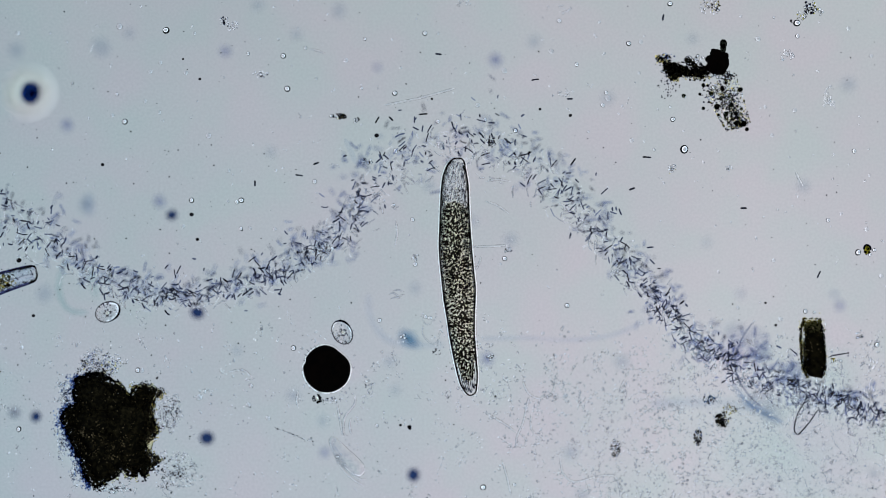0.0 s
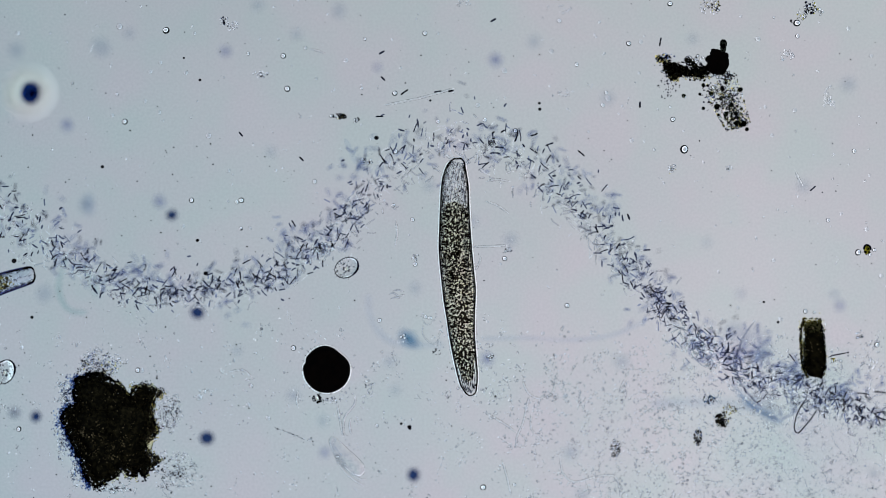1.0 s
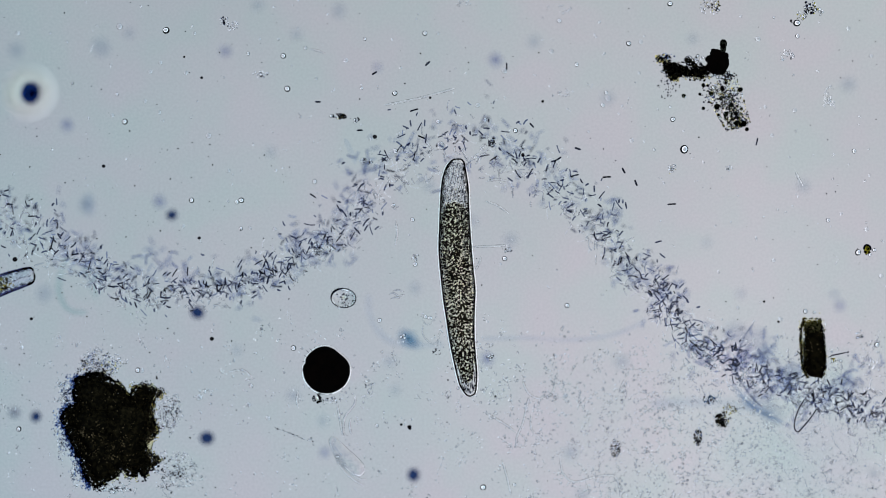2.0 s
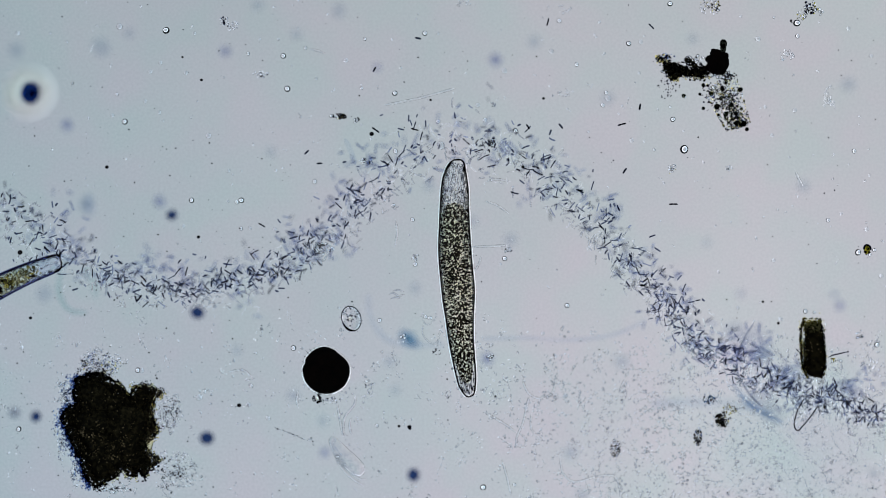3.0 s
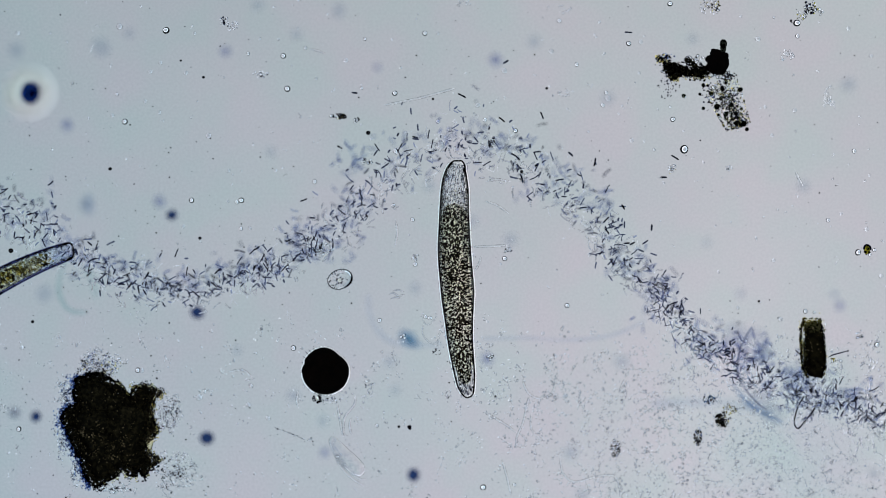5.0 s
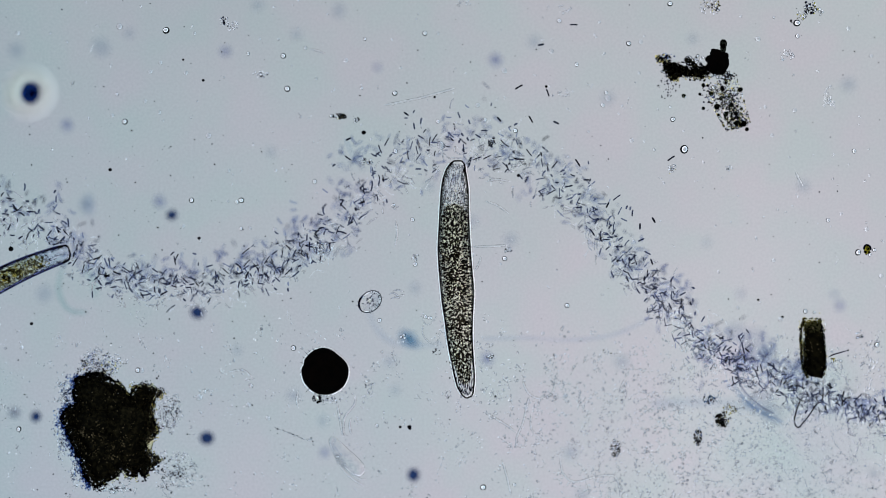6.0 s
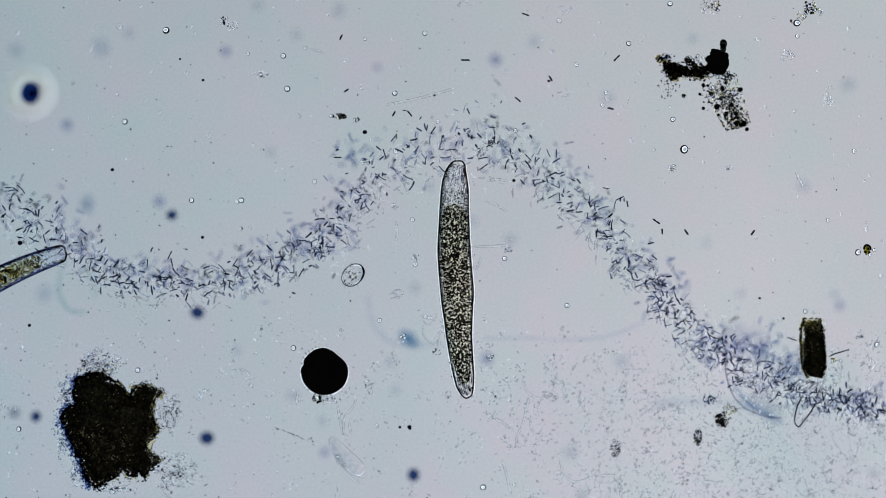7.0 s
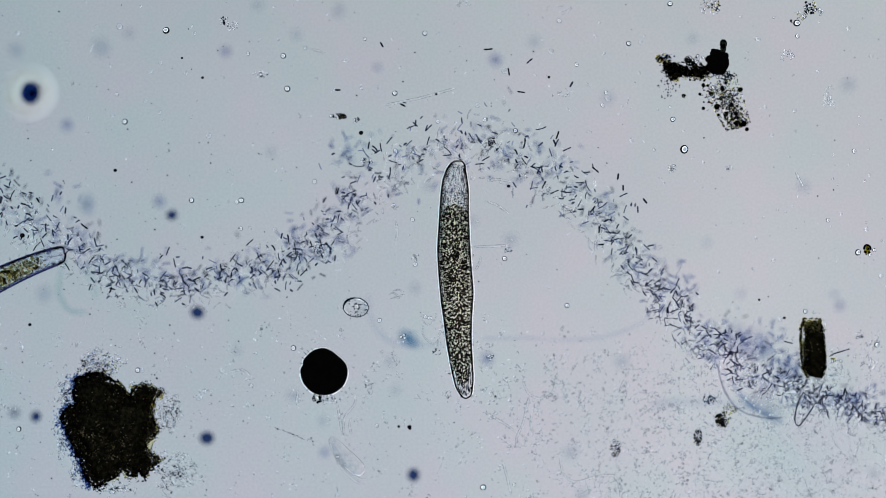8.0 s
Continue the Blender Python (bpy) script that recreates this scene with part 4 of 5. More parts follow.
# refracting torus added to imitate the white optical halo round the big speck
dust_halo = thing("halo_ring", P(55, 165, -0.3), "clear ring added for the bright halo round a dust speck", "jelly")
bm = bmesh.new()
ring_rows = []
for i in range(48):
    a = 2 * math.pi * i / 48
    ring_rows.append([bm.verts.new(Vector((math.cos(a), math.sin(a), 0)) * (31 + 13 * math.cos(c)) * S + Vector((0, 0, 12 * S * math.sin(c))))
                      for c in (2 * math.pi * k / 16 for k in range(16))])
for a, c in zip(ring_rows, ring_rows[1:] + ring_rows[:1]):
    for k in range(16):
        bm.faces.new((a[k], c[k], c[(k + 1) % 16], a[(k + 1) % 16]))
bmesh.ops.recalc_face_normals(bm, faces=list(bm.faces))
part("ring", bm, M_HALO_RING, dust_halo)

# ---- clear threads, sheaths and wisps ----
def clear_thread(*pts, w=2.0, m=M_THREAD):
    x0, y0 = pts[0]
    th = thing("clear_thread", P(x0, y0, 0.003), "faint clear thread lying on the slide", "thread", "clear threads")
    bm = bmesh.new()
    thread(bm, [V(x - x0, y - y0) for x, y in pts], w * S)
    part("strand", bm, m, th)


clear_thread((680, 187), (740, 175), (806, 157))
clear_thread((836, 437), (870, 436), (898, 434))
clear_thread((855, 728), (890, 748), (915, 766))
clear_thread((936, 700), (926, 745), (914, 775), (916, 788), (928, 790), (930, 776), (918, 766))
clear_thread((924, 672), (934, 694), (950, 704), (968, 702), (980, 688), (985, 658))
clear_thread((597, 713), (600, 732), (604, 754), (608, 774))
clear_thread((630, 700), (627, 716), (612, 735), (608, 752), (609, 768), (617, 772))
clear_thread((622, 738), (619, 750), (621, 764), (625, 770))
clear_thread((990, 808), (997, 838), (1018, 852), (1058, 842), (1086, 842), (1096, 862), (1098, 884))
clear_thread((940, 730), (940, 758), (955, 776), (962, 782))
clear_thread((590, 796), (600, 820), (618, 842), (645, 860))
clear_thread((858, 356), (880, 364), (900, 378))
clear_thread((746, 560), (756, 575), (772, 562), (770, 550), w=1.2)
clear_thread((750, 572), (748, 590), (760, 606), (778, 612), w=1.2)
clear_thread((888, 812), (896, 840), (905, 878))
clear_thread((860, 322), (880, 318), (904, 322))
clear_thread((700, 388), (703, 412), (699, 436))
clear_thread((528, 690), (526, 708), (529, 724))
clear_thread((548, 88), (560, 90), (578, 96))
clear_thread((404, 658), (430, 655), (448, 668))
clear_thread((986, 358), (1000, 366), (1018, 372))
clear_thread((688, 522), (696, 518), (706, 524), (718, 520), w=1.7, m=M_CLEAR_ROD)
clear_thread((690, 530), (700, 526), (712, 529), w=1.7, m=M_CLEAR_ROD)
clear_thread((694, 516), (704, 513), (716, 517), w=1.7, m=M_CLEAR_ROD)
clear_thread((1094, 694), (1100, 682), (1106, 668))
clear_thread((1099, 696), (1105, 684), (1110, 670))
clear_thread((840, 480), (848, 466), (852, 452))
clear_thread((1405, 300), (1412, 316), (1420, 330))

sheath = thing("empty_sheath", P(612, 806, 0.002), "empty clear slipper-shaped shell with a few grains", "shell")
bm = bmesh.new()
swell(bm, [V(-26, -34, 8), V(-16, -18, 8), V(2, 4, 8), V(20, 22, 8), V(32, 33, 8)],
      ((0, 0), (0.02, 4), (0.08, 8), (0.3, 11.5), (0.6, 15), (0.85, 14), (0.95, 8.5), (0.985, 5), (1, 0)), 16, 0.5)
part("wall", bm, M_SHEATH, sheath)
for i, (x, y, r) in enumerate(((-14, 2, 5), (-9, -2, 4), (-20, -28, 5), (-2, 16, 4), (-14, 12, 3), (-22, -22, 3), (-6, 8, 3))):
    bm = bmesh.new()
    lump(bm, V(x, y, 9), (r * S * 0.75, r * S * 0.75, r * S * 0.5), 3, 0.2, 2, i)
    part("grain", bm, M_BEAD if i in (0, 3, 6) else M_SILT_RING, sheath)
bm = bmesh.new()
thread(bm, [V(-30, -30, 8), V(-22, -8, 8), V(-9, 12, 8), V(8, 30, 8), V(28, 42, 8), V(36, 40, 8)], 2.0 * S)
part("fold", bm, M_THREAD, sheath, "clear fold along the shell")

def wisp(w, m, z, *pts):
    x0, y0 = pts[0]
    th = thing("slime_wisp", P(x0, y0, z), "blurred bluish wisp of slime", "slime", "wisps of slime")
    bm = bmesh.new()
    thread(bm, [V(x - x0, y - y0) for x, y in pts], w * S, 10)
    part("strand", bm, m, th)


wisp(3.5, M_HAZE, -0.1, (850, 600), (930, 598), (1010, 602), (1090, 592), (1150, 566))
wisp(6, M_HAZE, -0.12, (652, 520), (656, 560), (680, 598), (720, 612), (790, 612))
GREENISH = stain("green_haze", (0.86, 0.935, 0.93), (0.94, 0.97, 0.97), 25)
wisp(6, GREENISH, -0.10, (122, 452), (108, 485), (106, 520), (124, 550), (158, 556))
wisp(7, GREENISH, -0.12, (150, 470), (166, 500), (172, 530))
wisp(3, M_SLIME, -0.1, (1292, 672), (1310, 704), (1345, 732), (1385, 748))
wisp(3.5, M_SLIME, -0.1, (1300, 682), (1326, 712), (1370, 742))
wisp(2.5, M_SLIME, -0.1, (1310, 690), (1340, 722), (1390, 756))
wisp(2.5, M_SLIME, -0.1, (1296, 668), (1304, 694), (1330, 722))
wisp(3, M_SLIME, -0.1, (1330, 700), (1350, 726), (1372, 735))
wisp(5, M_HAZE, 0.05, (610, 245), (622, 270), (630, 292))
wisp(9, M_HAZE, -0.14, (1150, 715), (1260, 712), (1350, 722))
wisp(10, M_HAZE, -0.15, (160, 340), (158, 365), (165, 385))
wisp(2.5, M_SLIME, -0.03, (1293, 668), (1308, 696), (1338, 726), (1388, 748))

strand = thing("slime_strand", P(1305, 722, 0.05), "curved blue-grey strand of slime swaying below the swarm", "slime")
bm = bmesh.new()
thread(bm, [V(-36, -80), V(-31, -52), V(-22, -28), V(-8, -6), V(12, 8), V(36, 15), V(62, 18), V(80, 16)], 1.7 * S, 8)
part("strand", bm, stain("strand_slime", (0.62, 0.65, 0.72), (0.84, 0.86, 0.90), 120), strand)

# ---- strewn fine grains and specks ----
rng = random.Random(12)
CLEAN = ((55, 165, 45), (305, 381, 14), (350, 553, 16), (367, 775, 17), (732, 840, 15), (65, 737, 14))
for name, m, count, lo, hi, low in (("fine_grains", M_SOFT, 560, 1.3, 2.8, 0), ("silt_grains", M_SILT, 6700, 1.3, 2.7, 1)):
    pl, sz = [], []
    while len(pl) < count:
        x, y = rng.uniform(-10, 1578), rng.uniform(-10, 892)
        d = 0.35
        if low:
            d = max(0, min(1, (y - 555) / 60)) * ((0.06 if x < 600 else 0.15) + 0.86 * max(0, min(1, (x - 760) / 420)) * max(0, min(1, (y - 575) / 120)))
        if low and x < 1010 and y > 735:
            d *= 0.45
        d *= 0.35 + 1.2 * (0.5 + 0.5 * noise.noise(Vector((x * 0.012, y * 0.012, 2))))
        if rng.random() < d and min(math.hypot(x - q, y - s) - g for q, s, g in CLEAN) > 0:
            z = rng.uniform(0.002, 0.02) if low else rng.uniform(0.004, 0.035)
            pl.append(P(x, y, z))
            sz.append(rng.uniform(lo, hi) * S)
            if rng.random() < 0.5:
                pl.append(P(x + rng.uniform(-5, 5), y + rng.uniform(-5, 5), z))
                sz.append(rng.uniform(lo, hi) * 0.8 * S)
            if low and rng.random() < (0.3 if x < 1000 else 0.08):
                for k in range(rng.randint(4, 8)):
                    pl.append(P(x + rng.gauss(0, 6), y + rng.gauss(0, 6), z))
                    sz.append(rng.uniform(lo, hi) * 0.85 * S)
    half = len(pl) * 2 // 5 if low else len(pl) // 6
    grains(name, pl[half:], sz[half:], m, None, "fine clear grains strewn over the slide", "stuff", 0.25, smooth=False)
    grains(name, pl[:half], [k * 0.95 for k in sz[:half]], M_SILT_RING, None, "fine clear grains with dark rims strewn over the slide", "stuff", 0.5)

SPECKS = []
for k in range(9):
    pl, sz = [], []
    while len(pl) < 58:
        x, y = rng.uniform(-20, 1588), rng.uniform(-20, 902)
        if rng.random() < (0.9 if x < 560 and y > 230 else 0.35):
            pl.append(P(x, y, rng.uniform(0.004, 0.02)))
            sz.append(rng.choice((0.6, 0.7, 0.8, 0.9, 1.1, 1.5)) * S)
    SPECKS.append(grains("dark_specks", pl, sz, M_SOOT, None, "tiny black specks drifting in the water", "stuff", 0.2))

# larger drifting specks: start and end of the drift
speck_mesh = ball_mesh("speck", M_SOOT, 0.9, 0.9, 3)
BIG_SPECKS = []
for x, y, r, x2, y2 in ((181, 293, 3.2, 205, 300), (352, 425, 3, 357, 418), (357, 141, 2.6, 359, 140), (325, 104, 2, 322, 106),
                        (668, 243, 4, 640, 236), (762, 178, 2.2, 770, 170), (60, 560, 3, 55, 575),
                        (709, 751, 2.5, 706, 753), (1352, 536, 2.2, 1340, 530),
                        (955, 193, 2.5, 970, 140), (1372, 575, 2.5, 1385, 560)):
    ob = drop("dark_speck", x, y, r, speck_mesh, 0.012, "small round black speck adrift", "speck", "drifting specks")
    BIG_SPECKS.append((ob, x, y, x2, y2))

ROUND_SPECKS = [drop("dark_speck", x, y, r, speck_mesh, 0.012, "small round black speck adrift", "speck", "drifting specks")
                for x, y, r in ((340, 380, 3.8), (35, 461, 4.5), (1009, 205, 3))]


# ---- the swarm of rod-shaped bacteria ----
BAND = [(-20, 354, 44), (60, 389, 42), (120, 437, 36), (180, 476, 30), (250, 500, 27), (330, 509, 26), (400, 500, 26),
        (470, 476, 26), (540, 443, 28), (600, 396, 31), (640, 348, 33), (690, 290, 37), (760, 252, 40), (830, 243, 42),
        (900, 262, 42), (960, 299, 37), (1010, 341, 34), (1058, 398, 28), (1101, 451, 26), (1153, 506, 23),
        (1196, 557, 23), (1245, 601, 24), (1300, 640, 28), (1370, 671, 27), (1430, 692, 23), (1500, 714, 21),
        (1590, 738, 21)]


def flow(x, t):
    """How far the swarm as a whole has drifted at a place along it, at t seconds."""
    wl = max(0.0, min(1.0, (720 - x) / 110))
    wr = max(0.0, min(1.0, (x - 900) / 110)) * max(0.0, min(1.0, (1430 - x) / 120))
    return wr * (-2 + 15 * t / 8), wl * (12 - 21 * t / 8) + wr * (2 - 8 * t / 8)


BLINE = smooth_line([Vector(b) for b in BAND], 6.0)


def rod_mesh(length, r, m, bow=0.03, seg=8):
    bm = bmesh.new()
    h = length / 2
    xs = (-h, -h + r * 0.35, -h + r * 1.3, -h * 0.35, 0, h * 0.35, h - r * 1.3, h - r * 0.35, h)
    pinch = 0.78 if length > 13 * S else 0.96
    loft(bm, [Vector((x, length * bow * (1 - (x / h) ** 2), 0)) for x in xs],
         [0, r * 0.6, r * 0.95, r, r * pinch, r, r * 0.9, r * 0.55, 0], seg)
    if seg == 4:
        bmesh.ops.recalc_face_normals(bm, faces=list(bm.faces))
    me = bpy.data.meshes.new("rod")
    bm.to_mesh(me)
    bm.free()
    me.materials.append(m)
    me.polygons.foreach_set("use_smooth", [True] * len(me.polygons))
    return me


RODS = [rod_mesh(l * S, w * S, M_ROD, bow) for l, bow in ((7, 0.0), (10, 0.05), (12, 0.02), (14, 0.1), (17, 0.03), (21, 0.07)) for w in (1.05, 1.5)]


def band_at(u, v):
    """A place in the swarm: u along it, v across it in half widths."""
    i = min(len(BLINE) - 2, max(1, int(u)))
    d = BLINE[i + 1] - BLINE[i - 1]
    nrm = Vector((-d.y, d.x, 0)).normalized()
    q = BLINE[i].lerp(BLINE[i + 1], min(1, max(0, u - i))) + nrm * (v * BLINE[i].z)
    return q.x, q.y


def across(rng):
    v = rng.gauss(0, 0.6)
    return -abs(rng.gauss(0.3, 0.95)) if rng.random() < 0.14 else v


def depth(rng, v):
    """The lower edge of the swarm creeps on the slide, its upper edge swims free above it."""
    if rng.random() < 0.62 - 0.22 * max(-1.0, min(1.0, -v)):
        return 0.002 + abs(rng.gauss(0.010, 0.008))
    return rng.uniform(0.03, 0.075) + 0.03 * max(0.0, min(1.5, -v))


rng = random.Random(11)
SWARM = []
TIMES = [0.25 * k for k in range(33)]
for i in range(285):
    u, v, a = rng.uniform(0, len(BLINE) - 1), across(rng), rng.uniform(0, 360)
    z = depth(rng, v)
    ob = new("bacterium", rng.choice(RODS))
    tagged(ob, "slender blue-grey rod-shaped bacterium adrift in the swarm", "bacterium", "bacteria of the swarm")
    rows, du, dv, da, tilt = [], rng.gauss(0, 1.2), 0.0, rng.uniform(-40, 40), rng.uniform(-30, 30)
    for t in TIMES:
        px, py = band_at(u, v)
        fx, fy = flow(px, t)
        px, py = px + fx, py + fy
        u = min(len(BLINE) - 2, max(0, u + du))
        du, dv = du * 0.5 + rng.gauss(0, 2.2), dv * 0.3 - v * 0.2 + rng.gauss(0, 0.3)
        v += dv
        rows.append((t, Matrix.Translation(P(px, py, z)) @ pose(0, 0, 0, 0, tilt, a)))
        a, da = a + da, max(-70, min(70, da * 0.6 + rng.gauss(0, 28)))
    ob.matrix_basis = rows[0][1]
    SWARM.append((ob, rows))

STRAYS = []
DARK_RODS = [rod_mesh(l * S, w * S, stain("dark_rod", (0.05, 0.055, 0.075), (0.26, 0.28, 0.34), 25, "object"), 0.02) for l, w in ((12, 1.8), (14, 1.4), (11, 1.6), (16, 1.5))]
for i in range(15):
    ob = new("bacterium", DARK_RODS[i % 4])
    STRAYS.append(tagged(ob, "slender grey rod-shaped bacterium straying above the swarm", "bacterium", "bacteria of the swarm"))


def rod_stuff(name, count, pick, m, label, sizes, base, seg=8):
    """Rods in one mesh about a base: pick() gives x, y, z and turn."""
    meshes = [rod_mesh(l * S, w * S, m, 0.02 + 0.07 * (k % 2), seg) for k, (l, w) in enumerate(sizes)]
    data = [(np.array([v.co[:] for v in me.vertices]), [list(p.vertices) for p in me.polygons]) for me in meshes]
    verts, faces, n = [], [], 0
    for i in range(count):
        w, f = data[i % len(data)]
        x, y, z, a = pick()
        rot = np.array(pose(0, 0, 0, 0, (i * 37) % 50 - 25, a).to_3x3())
        verts.append(w @ rot.T + np.array(P(x, y, z) - base))
        faces += [[k + n for k in q] for q in f]
        n += len(w)
    me = bpy.data.meshes.new(name)
    me.from_pydata(np.concatenate(verts).tolist(), [], faces)
    me.materials.append(m)
    me.polygons.foreach_set("use_smooth", [seg > 4] * len(me.polygons))
    ob = new(name, me)
    ob.location = base
    return tagged(ob, label, "bacteria", kind="stuff")


SHOALS = []
COUNT = 44
for k in range(COUNT):
    mid = (k + 0.5) * (len(BLINE) - 1) / COUNT
    bx, by = band_at(mid, 0)

    def pick(mid=mid):
        u = min(len(BLINE) - 2, max(0, mid + rng.gauss(0, 5)))
        v = rng.gauss(0.0, 0.55) if rng.random() > 0.09 else rng.gauss(-1.1, 0.6)
        return (*band_at(u, v), depth(rng, v), rng.uniform(0, 180))
    ob = rod_stuff("bacteria_shoal", 14 if 85 < bx < 165 else 14 if 620 < bx < 1010 else 27, pick, M_SHOAL, "dense shoal of blue-grey rod bacteria",
                   ((7, 1.15), (10, 1.2), (13, 1.35), (8, 1.65), (17, 1.1)), P(bx, by, 0.012))
    SHOALS.append((ob, bx, by, 0.012))

    def pick_bright(mid=mid):
        u = min(len(BLINE) - 2, max(0, mid + rng.gauss(0, 6)))
        return (*band_at(u, rng.gauss(0.25, 0.55)), rng.uniform(0.006, 0.018), rng.uniform(0, 180))
    if k % 2 == 0:
        ob = rod_stuff("bacteria_shoal", 16, pick_bright, M_CLEAR_ROD, "shoal of clear rod bacteria with bright edges",
                       ((9, 1.2), (12, 1.4), (16, 1.3), (20, 1.2)), P(bx, by, 0.012))
        SHOALS.append((ob, bx, by, 0.012))
    else:
        # diamond-section rods added to imitate the white fringes beside dark rods
        ob = rod_stuff("bacteria_shoal", 26, pick_bright, M_PRISM, "prism rods added for the white fringes of the shoal",
                       ((9, 1.1), (12, 1.2), (16, 1.2), (20, 1.1)), P(bx, by, 0.012), 4)
        SHOALS.append((ob, bx, by, 0.012))


# the thickest drifts, far out of focus
for k, (cx, cy, sx, sy, n) in enumerate(((1338, 622, 26, 18, 30), (1392, 662, 24, 14, 46), (560, 425, 34, 20, 46), (130, 440, 26, 22, 30),
                                         (735, 285, 30, 22, 18), (1120, 465, 22, 26, 22), (1240, 605, 26, 18, 34), (1480, 705, 50, 10, 46),
                                         (640, 270, 20, 24, 16), (900, 265, 40, 20, 16), (330, 505, 60, 12, 40), (860, 230, 60, 14, 16),
                                         (60, 370, 50, 24, 20), (230, 480, 40, 16, 26), (450, 470, 40, 16, 34), (620, 350, 26, 30, 24),
                                         (985, 320, 32, 24, 24), (1060, 385, 22, 20, 18), (1180, 530, 24, 22, 30), (1300, 620, 30, 16, 26))):
    def pick_far(cx=cx, cy=cy, sx=sx, sy=sy):
        return rng.gauss(cx, sx), rng.gauss(cy, sy), rng.uniform(0.07, 0.14), rng.uniform(0, 180)
    ob = rod_stuff("bacteria_drift", n, pick_far, M_DRIFT, "blurred bluish drift of rod bacteria",
                   ((12, 1.6), (16, 1.5), (20, 1.4)), P(cx, cy, 0.1))
    SHOALS.append((ob, cx, cy, 0.1))


def pick_low():
    u = rng.uniform(0, len(BLINE) - 2)
    return (*band_at(u, rng.gauss(0.85, 0.45)), rng.uniform(0.001, 0.006), rng.uniform(0, 180))


rod_stuff("clear_bacteria", 420, pick_low, M_CLEAR_ROD, "clear rod bacteria lying along the swarm",
          ((9, 1.2), (14, 1.3), (19, 1.3), (12, 1.5)), Vector((0, 0, 0.002)))


def pick_thick():
    u = rng.uniform(0.74, 0.99) * (len(BLINE) - 2)
    return (*band_at(u, rng.gauss(0.55, 0.5)), rng.uniform(0.002, 0.014), rng.uniform(0, 180))


# more prism rods, added for white fringes at the thick end of the swarm
rod_stuff("clear_bacteria", 200, pick_thick, M_PRISM, "prism rods added for the white fringes along the swarm",
          ((8, 1.0), (12, 1.1), (16, 1.1)), Vector((0, 0, 0.002)), 4)
rod_stuff("resting_bacteria", 150, pick_thick, M_SHOAL, "grey rod bacteria resting along the swarm",
          ((7, 0.9), (10, 1.0), (14, 0.9)), Vector((0, 0, 0.002)))


# ---- all that moves ----
def shifted(ob, dx, dy, turn):
    return Matrix.Translation(ob.matrix_basis.translation + V(dx, dy)) @ pose(0, 0, 0, 0, 0, turn)


def swim(ob, *rows):
    """rows: seconds, place in the field of view and turn."""
    walk(ob, [(t, Matrix.Translation(P(x, y, 0.013)) @ pose(0, 0, 0, 0, 0, a)) for t, x, y, a in rows])


